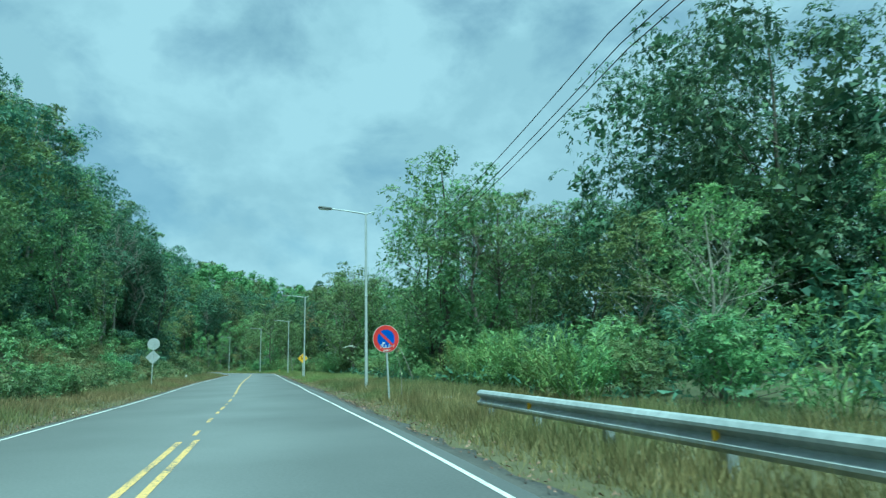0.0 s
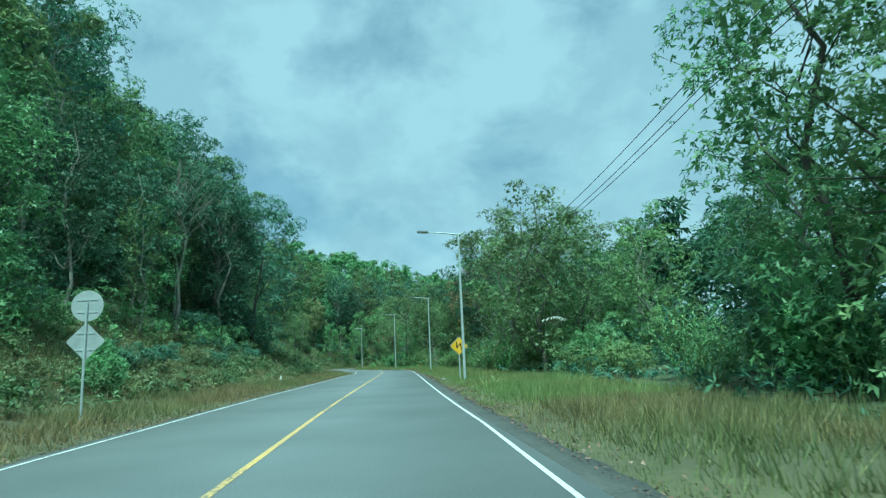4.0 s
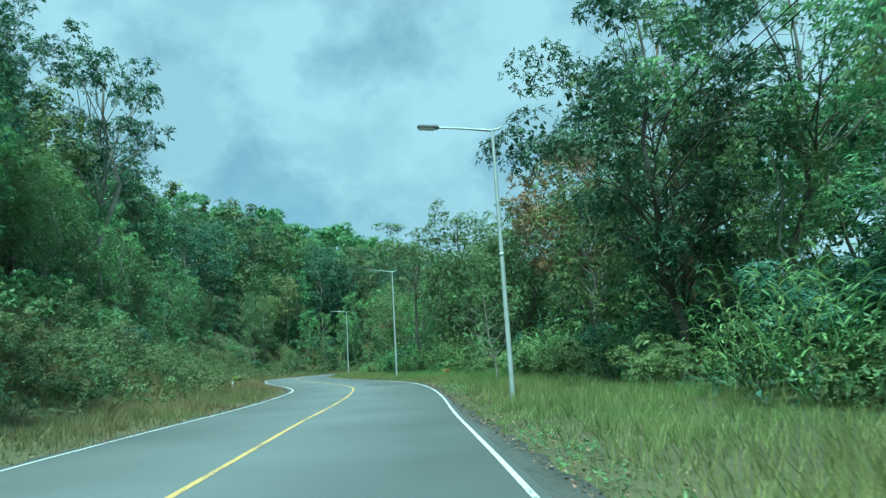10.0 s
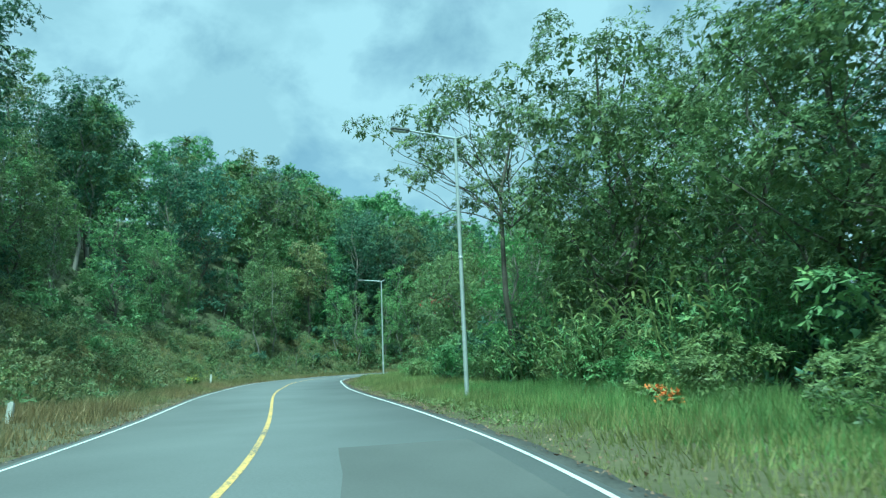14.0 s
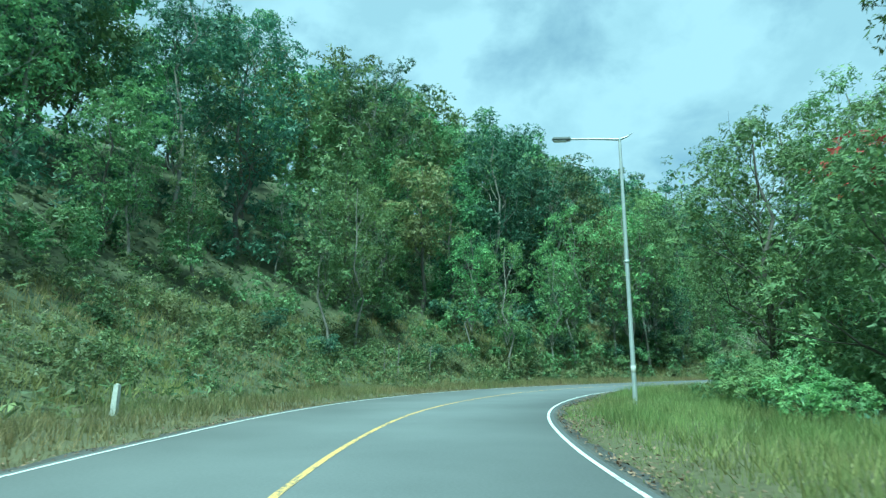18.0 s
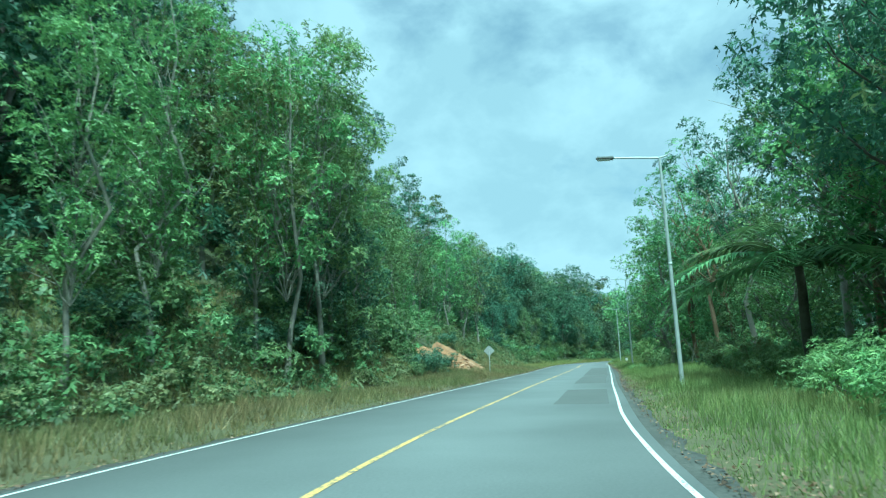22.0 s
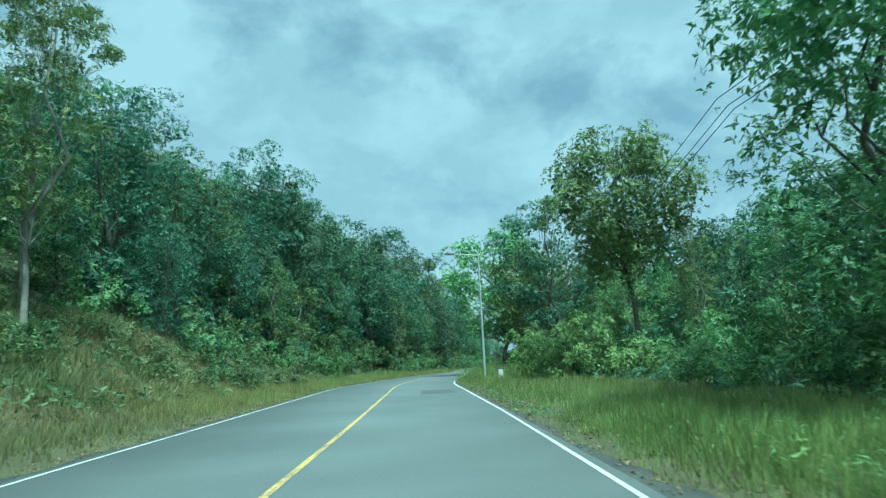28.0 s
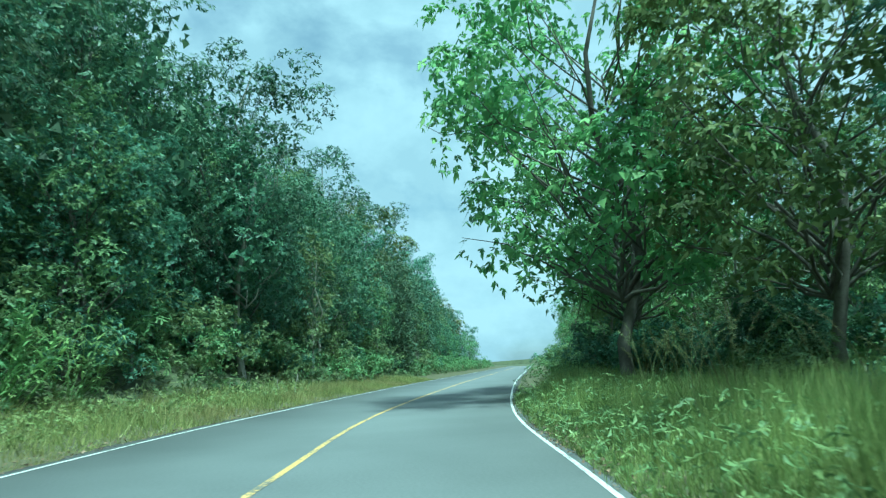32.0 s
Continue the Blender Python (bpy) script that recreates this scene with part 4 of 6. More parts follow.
# haze on the far hillside is put into the colour: mid green leaves
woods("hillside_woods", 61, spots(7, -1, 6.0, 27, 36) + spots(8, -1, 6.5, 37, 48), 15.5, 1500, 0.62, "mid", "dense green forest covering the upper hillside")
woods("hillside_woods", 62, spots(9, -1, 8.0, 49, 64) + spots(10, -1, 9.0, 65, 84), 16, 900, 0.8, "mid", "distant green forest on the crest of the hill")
woods("lowland_woods", 63, spots(15, 1, 6.0, 13, 20) + spots(16, 1, 8.0, 21, 30), 11.5, 1000, 0.62, "dark", "dark green forest behind the roadside trees")

thicket("thicket", 71, spots(2, -1, 3.0, -1.5, 1.5), 2.6, 1.9, 1500, 0.125, "mid", "dense thicket at the foot of the hillside forest")
thicket("scrub", 75, spots(25, -1, 1.7, -6.8, -4.0) + spots(26, -1, 1.6, -4.5, -1.5), 1.1, 1.1, 620, 0.095, "scrub", "low half-dry scrub on the bank")
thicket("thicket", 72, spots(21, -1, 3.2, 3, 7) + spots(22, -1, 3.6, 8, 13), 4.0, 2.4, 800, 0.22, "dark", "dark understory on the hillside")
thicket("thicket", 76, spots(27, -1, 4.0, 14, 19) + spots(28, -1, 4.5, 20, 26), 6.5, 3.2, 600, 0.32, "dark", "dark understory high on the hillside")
thicket("thicket", 73, spots(23, 1, 2.6, 0, 2.5), 3.0, 1.9, 1500, 0.125, "mid", "dense thicket below the roadside trees")
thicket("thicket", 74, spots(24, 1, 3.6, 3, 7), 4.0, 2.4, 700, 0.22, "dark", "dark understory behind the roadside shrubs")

thicket("scrub", 77, spots(81, -1, 2.0, -9.0, -6.0, 150, 232) + spots(82, -1, 1.8, -6.5, -3.5, 130, 240) + spots(83, -1, 1.8, -4.0, -0.5, 140, 240), 2.1, 1.25, 900, 0.075, "scrub", "bushy green scrub covering the bank")
thicket("scrub", 78, spots(84, -1, 2.6, -8.0, -4.0, 150, 240) + spots(85, -1, 3.2, -2.5, 1.0, 60, 240), 1.8, 1.1, 760, 0.075, "olive", "yellowish scrub bushes on the bank")
thicket("thicket", 80, spots(86, -1, 2.4, 1.5, 6, 165, 245), 3.2, 1.9, 1100, 0.16, "mid", "green understory between the hillside trees")
thicket("thicket", 81, spots(87, -1, 2.0, -1.5, 2.5, 316, 400), 4.6, 2.0, 1300, 0.115, "mid", "dense shrubs and creepers at the foot of tall trees")
thicket("thicket", 82, spots(88, -1, 2.0, -1.8, 1.2, 222, 264), 4.4, 1.7, 1300, 0.11, "mid", "dense shrubs at the foot of the slender trees")
thicket("mound", 79, [tuple(at(s, u)) for s, u in [(312, 10.5), (314, 11.5), (316, 10), (318, 11.5), (319.5, 9.6), (321, 11), (322.5, 9.4), (324, 11), (325.5, 9.5), (327, 10.6), (328.5, 9.6), (313, 9), (316.5, 8.6), (320, 8.4), (324, 8.3), (309, 9.8), (306, 10)]], 4.2, 1.8, 2600, 0.105, "lime", "bright green creepers mounded over shrubs beside the road")


def spot_at(s, u):
    x, y = at(s, u)
    return float(x), float(y)


# landmark trees: kind, place, height of the top above the road
NATURAL = {"vine": 14.5, "flame": 9.5, "layered": 15.0, "umbrella": 11.8, "airy": 18.0, "yellow": 12, "slim_a": 13, "slim_b": 11, "broad_a": 16, "broad_b": 13.5, "broad_c": 18, "near_a": 11.5, "broad_d": 12.5,  "near_b": 14, "near_c": 14,
           "olive": 13, "round": 13, "parasol": 18, "tall": 15, "palm": 6.5, "bare": 6.5, "rust": 12, "bush_c": 3.8}
for key, x, y, top in [("vine", *spot_at(63.5, 22.9), 20), ("vine", *spot_at(57.5, 22.8), 18), ("slim_a", *spot_at(291, -14), 18.5), ("slim_a", *spot_at(293.5, -13), 17.5), ("slim_a", *spot_at(303.7, -13), 19), ("airy", *spot_at(289.6, -18), 22), ("broad_c", *spot_at(336, -15), 23), ("near_c", *spot_at(317, -17), 21), ("near_c", *spot_at(323, -16), 18), ("near_c", *spot_at(330, -14.5), 15), ("umbrella", *spot_at(109.5, 11.0), 12.5), ("near_b", *spot_at(113.5, 14.5), 13.0), ("umbrella", *spot_at(70, 14.5), 11.7), ("broad_b", *spot_at(104.6, 11.0), 12.0), ("broad_d", *spot_at(115.2, 10.8), 12.5), ("umbrella", -0.5, 115.5, 14.0), ("airy", *spot_at(115, -15), 21), ("airy", *spot_at(120.5, -17), 23.5), ("airy", *spot_at(124.5, -14.5), 20), ("airy", *spot_at(252.0, 13.6), 18), ("tall", *spot_at(250, 14.5), 17), ("broad_d", *spot_at(259, 13.5), 11), ("near_b", *spot_at(213.5, 10.6), 12.0), ("broad_d", *spot_at(219.5, 11.6), 13), ("slim_a", *spot_at(248, -9.5), 18.5), ("slim_a", *spot_at(251, -10.5), 20), ("slim_a", *spot_at(244.5, -9.5), 17), ("airy", -77, 183, 38), ("airy", -72, 190, 34),
                       ("near_c", -48.4, 149.5, 18), ("near_c", -47.0, 154.0, 19.5), ("near_c", -50.2, 152.5, 22), ("airy", -96, 253, 33), ("yellow", *spot_at(226.5, -16.5), 19), ("slim_b", -86, 236, 14), ("slim_a", -81.3, 250.5, 11.5),
                       ("slim_a", -83.6, 249.2, 12), ("slim_a", -79.8, 256, 12), ("slim_a", -79.5, 260.5, 16), ("slim_a", -77.6, 266, 16), ("slim_a", -77.5, 272, 18),
                       ("slim_a", -75.5, 274, 17), ("slim_a", -79, 278, 18), ("slim_a", -74, 279, 16), ("broad_c", -47.8, 371, 23), ("broad_c", -38.6, 371, 19),
                       ("umbrella", *spot_at(173, 10.5), 15.0), ("broad_d", *spot_at(176, 11.5), 8.5), ("near_b", *spot_at(168.5, 13), 16), ("near_a", *spot_at(337.5, 10.6), 12.5), ("near_a", *spot_at(342.5, 7.0), 15.5), ("near_a", *spot_at(350, 8.5), 14), ("layered", *spot_at(329.5, 11.0), 15.2), ("vine", *spot_at(338, -15), 21.5), ("vine", *spot_at(331, -13.5), 13), ("vine", *spot_at(346, -13.5), 19.5), ("vine", *spot_at(354, -12.5), 17), ("vine", *spot_at(363, -12), 15), ("vine", *spot_at(374, -12), 15), ("vine", *spot_at(388, -11), 14), ("vine", *spot_at(402, -11), 13), ("broad_b", *spot_at(342, -10.5), 10.5), ("broad_d", *spot_at(335, -11), 9.5), ("flame", *spot_at(200, 11.5), 7.5), ("olive", *spot_at(312, 12.6), 13.5), ("tall", -46.8, 292.1, 17),
                       ("tall", -47.2, 287.5, 18), ("tall", -42, 296, 15), ("palm", *spot_at(247.0, 10.6), 6.6), ("round", *spot_at(239.5, 11.6), 15.5), ("near_c", *spot_at(254, -11.0), 10.5), ("near_c", *spot_at(249, -10.8), 9.5), ("parasol", *spot_at(105, -21), 30), ("parasol", *spot_at(142, -18), 26), ("parasol", *spot_at(84, -17), 20), ("broad_d", *spot_at(246, 13.5), 14.0), ("near_b", *spot_at(281, 18), 11), ("near_b", *spot_at(272, 18.5), 11), ("broad_b", *spot_at(286, 14), 14), ("airy", -50, 278, 18), ("broad_d", *spot_at(277.0, 8.4), 13.0), ("airy", -50, 268, 17), ("near_b", -52.5, 259.5, 15.5),
                       ("rust", *spot_at(151.5, 13.5), 15), ("tall", -26, 175, 17), ("tall", -30, 190, 18), ("near_b", -36.5, 192, 12), ("bare", -35.0, 176.6, 5.2), ("broad_b", -6, 112.5, 15.5), ("broad_b", -4, 109.5, 13.0), ("broad_b", -7.5, 117, 14.0), ("umbrella", *spot_at(133, 14.5), 13.0), ("layered", *spot_at(136.3, 11.2), 15.5), ("bare", *spot_at(123, 11.0), 6.5), ("slim_b", *spot_at(127, 13), 9.5), ("slim_a", -86.2, 238.5, 14.0), ("near_b", *spot_at(288, 11.5), 17), ("broad_b", *spot_at(294, 12.8), 14), ("bush_c", *spot_at(345, 7.6), 3.2), ("bush_c", *spot_at(349, 7.8), 3.6), ("broad_d", *spot_at(353, 8.2), 7), ("bush_c", *spot_at(355, 10), 4.5), ("bush_c", *spot_at(341, 11), 4), ("bare", *spot_at(228.5, 8.3), 5.6), ("bare", *spot_at(48.2, 10.6), 5.0)]:
    z0 = float(ground_z([[x, y]])[0])
    place(key, x, y, max(0.35, (top - z0) / NATURAL[key]), rng=random.Random(int(x * 7 + y)))


# ---- undergrowth and grass ----
def carpet(name, seed, count, s0, s1, u0, u1, tall, leaf, mat, label):
    rng = np.random.default_rng(seed)
    xy = at(rng.uniform(s0, s1, count), rng.uniform(u0, u1, count))
    s, u = road_uv(xy)
    xy = xy[(np.abs(u) > min(abs(u0), abs(u1)) - 0.2) & ~((s > 267) & (s < 282) & (u < -4) & (u > -10.5))]
    z = ground_z(xy) + tall * rng.random(len(xy)) ** 1.5 * (0.65 + 0.35 * bumps(xy[:, 0] * 3, xy[:, 1] * 3))
    p = np.c_[xy, z]
    p = p[::5]
    v, f = sprays(rng, p, unit(rng.normal(size=p.shape) + [0, 0, 0.8]), leaf * 0.72, 0.5, 0.3, True, 5)
    ob = part(name, mesh(name, v, f), G[mat])
    return tagged(ob, label, "undergrowth", kind="stuff")


carpet("undergrowth", 41, 200000, S0, 400, -26, -7.4, 0.8, 0.27, "scrub", "low green undergrowth covering the hillside")
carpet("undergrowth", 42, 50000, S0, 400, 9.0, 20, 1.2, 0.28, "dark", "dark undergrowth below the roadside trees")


def grass(name, seed, count, s0, s1, u0, u1, tall, width, mat, label, power=1.0):
    rng = np.random.default_rng(seed)
    tufts = count // 6
    ts, tu = rng.uniform(s0, s1, tufts), u0 + (u1 - u0) * rng.random(tufts) ** power
    xy = np.repeat(at(ts, tu), 6, axis=0) + rng.normal(size=(tufts * 6, 2)) * 0.09
    s, u = road_uv(xy)
    inner = np.maximum(min(abs(u0), abs(u1)), verge_from(s, u0 + u1)) if min(abs(u0), abs(u1)) > 4.4 else verge_from(s, u0 + u1)
    keep = np.abs(u) > inner - 0.06 + 0.14 * np.sin(s * 1.7) * np.sin(s * 0.43)
    xy, u, inner = xy[keep], u[keep], inner[keep]
    edge = np.clip((np.abs(u) - inner) / 1.3, 0.35, 1.0)
    feet = np.c_[xy, ground_z(xy) - 0.02]
    hgt = 0.7 + 0.3 * bumps(xy[:, 0] * 2.3, xy[:, 1] * 2.3)
    n = len(xy)
    a, lean = rng.uniform(0, 6.28, n), rng.normal(size=n) * 0.27
    ln = tall * rng.uniform(0.5, 1.25, n) * edge * hgt
    side = np.stack([np.cos(a), np.sin(a), np.zeros(n)], 1) * (width / 2)
    tip = feet + np.stack([np.cos(a + 1.3) * lean * ln, np.sin(a + 1.3) * lean * ln, ln], 1) + np.stack([np.cos(a) * lean * ln, np.sin(a) * lean * ln, np.zeros(n)], 1)
    v = np.stack([feet - side, feet + side, tip], 1).reshape(-1, 3)
    f = np.arange(n * 3).reshape(-1, 3)
    ob = part(name, mesh(name, v, f), G[mat])
    return tagged(ob, label, "grass", kind="stuff")


grass("verge_grass", 51, 40000, S0 + 14, 82, 3.6, 9.7, 0.5, 0.019, "straw", "half-dry brownish grass on the road verge", 0.85)
grass("verge_grass", 55, 260000, 82, 350, 3.6, 9.7, 0.50, 0.019, "grass", "tall green and straw-coloured grass on the road verge", 0.85)
grass("verge_grass", 52, 150000, S0 + 14, 300, -8.5, -3.3, 0.5, 0.022, "straw", "dry yellowish grass along the foot of the bank", 1.0)
grass("verge_grass", 56, 52000, 300, 380, -8.5, -3.5, 0.6, 0.022, "grass", "green grass along the foot of the bank", 1.0)
grass("bank_grass", 53, 60000, 78, 190, -14, -7.5, 0.7, 0.035, "straw", "tall half-dry grass on the bank")
grass("verge_grass", 57, 46000, 321, 348, 3.6, 8.5, 1.1, 0.02, "lush", "tall lush bright green grass at the road edge", 0.9)
grass("verge_grass", 61, 30000, 147, 172, 5.4, 9.7, 0.62, 0.02, "lush", "dense green grass in the shade of roadside trees")
grass("verge_grass", 62, 34000, 262, 294, 4.3, 9.7, 0.6, 0.02, "lush", "lush green grass on the shaded verge")
grass("bank_grass", 58, 22000, 258, 288, -8.6, -5.0, 0.7, 0.025, "straw", "tall half-dry grass below the clay bank")
grass("bank_grass", 54, 40000, 284, 318, -15, -7.5, 0.7, 0.035, "straw", "tall half-dry grass on a knoll beside the road")
grass("verge_grass", 59, 9000, 25, 52, 4.3, 5.6, 0.62, 0.022, "straw", "tall half-dry grass in front of the guard rail")
grass("bank_grass", 60, 60000, 185, 262, -16, -7.6, 0.6, 0.03, "grass", "rough green grass among the scrub of the bank")

carpet("creeper", 43, 1800, 137, 146, 3.75, 4.9, 0.16, 0.085, "mid", "low leafy creeper spreading over the road edge")
carpet("creeper", 44, 1500, 118, 127, 4.0, 4.8, 0.13, 0.08, "mid", "low leafy creeper spreading over the road edge")
carpet("creeper", 45, 3200, 294, 318, 3.66, 4.6, 0.15, 0.08, "mid", "low leafy creeper spreading over the road edge")
carpet("weeds", 46, 34000, 321, 345, 3.6, 7.5, 0.95, 0.085, "light", "bright green leafy weeds among tall grass")
carpet("weeds", 49, 26000, 264, 292, 4.8, 9.5, 0.5, 0.10, "light", "low leafy weeds in the shaded verge")
carpet("weeds", 47, 6000, 158, 172, 4.2, 5.2, 0.2, 0.08, "light", "small leafy weeds in the verge grass")
carpet("weeds", 48, 20000, 333, 352, -8.0, -5.5, 0.8, 0.09, "lime", "bright green leafy weeds below the trees")


def fallen_leaves(seed, count, s0, s1, side, reach):
    """Dry leaves blown against the edge of the asphalt."""
    rng = np.random.default_rng(seed)
    s = rng.uniform(s0, s1, count)
    u = verge_from(s, side) - 0.12 + reach * rng.random(count) ** 1.8
    keep = rng.random(count) < 0.35 + 0.65 * np.clip(np.sin(s * 0.7) + np.sin(s * 0.23 + 1), 0, 1)
    s, u = s[keep], u[keep]
    xy = at(s, side * u)
    p = np.c_[xy, np.maximum(ground_z(xy), -0.012) + rng.uniform(0.006, 0.05, len(xy))]
    v, f = leaves(rng, p, unit(rng.normal(size=p.shape) * 0.4 + [0, 0, 1]), 0.058, 0.6, 0.0, 0.8, simple=True)
    return tagged(part("fallen_leaves", mesh("fallen_leaves", v, f), G["dry"]), "dry brown leaves littering the road edge", "leaf litter", kind="stuff")


fallen_leaves(91, 26000, 120, 345, 1, 1.1)
fallen_leaves(92, 7000, 38, 120, 1, 0.8)
fallen_leaves(93, 16000, 40, 345, -1, 0.7)

# ---- road markings and patches ----
def yellow(s0, s1, u=0.0, w=0.048):
    return tagged(strip("centre_line", s0, s1, u - w, u + w, 0.004, YELLOW_LINE, step=0.5), "yellow painted centre line on asphalt", "road marking", kind="structure")


yellow(0, 48.0, -0.13)
yellow(0, 48.2, 0.13)
for s0, s1 in [(66.9, 262.0), (262.4, 264.6), (264.9, 266.6), (267.0, 269.0), (269.6, 272.0), (272.6, LENGTH)]:
    yellow(s0, s1)
for s0, s1 in [(49.0, 49.9), (51.8, 53.0), (54.6, 55.3), (56.2, 57.6), (58.6, 59.3), (60.6, 62.4), (64.6, 65.6)]:
    yellow(s0, s1, w=0.04)
for s0, s1, u0, u1 in [(116.4, 119.8, 1.9, 3.2), (151.0, 156.5, 1.2, 3.15), (237.7, 244.9, 1.75, 3.15), (250.3, 260.2, 1.75, 3.15), (261.5, 285.0, 1.72, 3.2), (306.5, 310.5, 1.5, 3.0)]:
    tagged(strip("road_patch", s0, s1, u0, u1, 0.0025, PATCHED, wobble=0.006, seed=int(s0)), "darker rectangular asphalt repair patch in the lane", "road patch", kind="structure")


def on_ground(x, y, dz=0.0):
    return Vector((x, y, float(ground_z([[x, y]])[0]) + dz))


def facing(s):
    """Turn about z of a thing whose x axis points to the road's right, s metres along."""
    k = int(np.clip(s / STEP, 0, len(LINE) - 1))
    return math.atan2(RIGHT[k, 1], RIGHT[k, 0])


def spot(s, u):
    x, y = at(s, u)
    return float(x), float(y)


# ---- street lamps ----
def lamp_post():
    root = new("street_lamp")
    part("pole", mesh("pole", *tube([(0, 0, -0.5), (0, 0, 2.0), (0, 0, 5.0), (0, 0, 8.15)], [0.076, 0.072, 0.060, 0.046], 14), True), GALV, root)
    part("bracket", mesh("bracket", *tube([(0, 0, 4.2), (0, 0, 4.21), (0, 0, 4.27), (0, 0, 4.28)], [0.06, 0.078, 0.078, 0.06], 12), True), GALV, root)
    part("arm", mesh("arm", *tube([(-1.65, 0, 8.30), (-0.8, 0, 8.22), (0, 0, 8.12), (0.22, 0, 8.18), (0.44, 0, 8.30)], [0.03, 0.032, 0.04, 0.026, 0.008], 8), True), GALV, root)
    bm = bmesh.new()
    bmesh.ops.create_cube(bm, size=1.0, matrix=Matrix.LocRotScale((-1.9, 0, 8.32), Euler((0, radians(4), 0)), (0.66, 0.24, 0.11)))
    bmesh.ops.bevel(bm, geom=bm.edges[:], offset=0.04, segments=2, affect="EDGES")
    head = part("head", bm, LAMP_HEAD, root)
    bm = bmesh.new()
    bmesh.ops.create_cube(bm, size=1.0, matrix=Matrix.LocRotScale((-1.95, 0, 8.262), Euler((0, radians(4), 0)), (0.44, 0.18, 0.03)))
    part("diffuser", bm, LENS, head)
    return tagged(root, "galvanised steel street lamp with a single arm over the road", "street lamp", "street lamps along the verge")


LAMPS = [(64.8, 5.65), (98.9, 5.4), (133.8, 5.3), (166.3, 6.0), (206.3, 5.87), (243.8, 5.65), (281.2, 5.5), (321.0, 5.5)]
first_lamp = None
for s, u in LAMPS:
    x, y = spot(s, u)
    m = Matrix.LocRotScale(on_ground(x, y), Euler((0, 0, facing(s))), None)
    if first_lamp is None:
        first_lamp = lamp_post()
        first_lamp.matrix_basis = m
        lamp = first_lamp
    else:
        lamp = copy_thing(first_lamp, m)
    tallness = {98.9: 0.965, 133.8: 0.965, 166.3: 1.065, 206.3: 1.065}.get(s, 1.0)
    lamp.matrix_basis = m @ Matrix.Diagonal((1, 1, tallness, 1))
    if s == 206.3:
        part("band", mesh("band", *tube([(0, 0, 0.95), (0, 0, 0.96), (0, 0, 1.14), (0, 0, 1.15)], [0.072, 0.080, 0.080, 0.072], 14), True), SIGN_WHITE, lamp, "pale painted band")


# ---- signs (local x to the right of the road, -y towards oncoming traffic) ----
def plate(shape, size, y, thick):
    """A flat plate of the outline, standing across the road."""
    n = {"disc": 40, "diamond": 4}[shape]
    ang = [2 * math.pi * k / n for k in range(n)]
    bm = bmesh.new()
    if shape == "disc":
        pts = [(math.cos(a) * size, math.sin(a) * size) for a in ang]
    else:
        pts = []
        for a in ang:
            for e in (-0.09, 0, 0.09):
                pts.append((math.cos(a) * size * (0.93 if e else 0.965) - math.sin(a) * e * size * 0.8, math.sin(a) * size * (0.93 if e else 0.965) + math.cos(a) * e * size * 0.8))
    front = [bm.verts.new((px, y, pz)) for px, pz in pts]
    back = [bm.verts.new((px, y + thick, pz)) for px, pz in pts]
    bm.faces.new(front)
    bm.faces.new(back[::-1])
    for k in range(len(pts)):
        j = (k + 1) % len(pts)
        bm.faces.new((front[k], back[k], back[j], front[j]))
    bmesh.ops.recalc_face_normals(bm, faces=bm.faces[:])
    return bm


def bar(p, q, width, y, thick=0.003):
    """A flat bar between two places of a sign's face."""
    p, q = Vector(p), Vector(q)
    d = (q - p).normalized()
    side = Vector((-d.y, d.x)) * width / 2
    pts = [p + side, p - side, q - side, q + side]
    bm = bmesh.new()
    front = [bm.verts.new((a.x, y, a.y)) for a in pts]
    back = [bm.verts.new((a.x, y + thick, a.y)) for a in pts]
    bm.faces.new(front)
    bm.faces.new(back[::-1])
    for k in range(4):
        bm.faces.new((front[k], back[k], back[(k + 1) % 4], front[(k + 1) % 4]))
    bmesh.ops.recalc_face_normals(bm, faces=bm.faces[:])
    return bm


def lifted(bm, z):
    bmesh.ops.translate(bm, verts=bm.verts[:], vec=(0, 0, z))
    return bm


def post(root, top, radius=0.03, lean=0.0):
    part("post", mesh("post", *tube([(lean, 0.03, -0.5), (lean * 0.5, 0.03, top / 2), (0, 0.03, top)], [radius] * 3, 10), True), GALV, root)


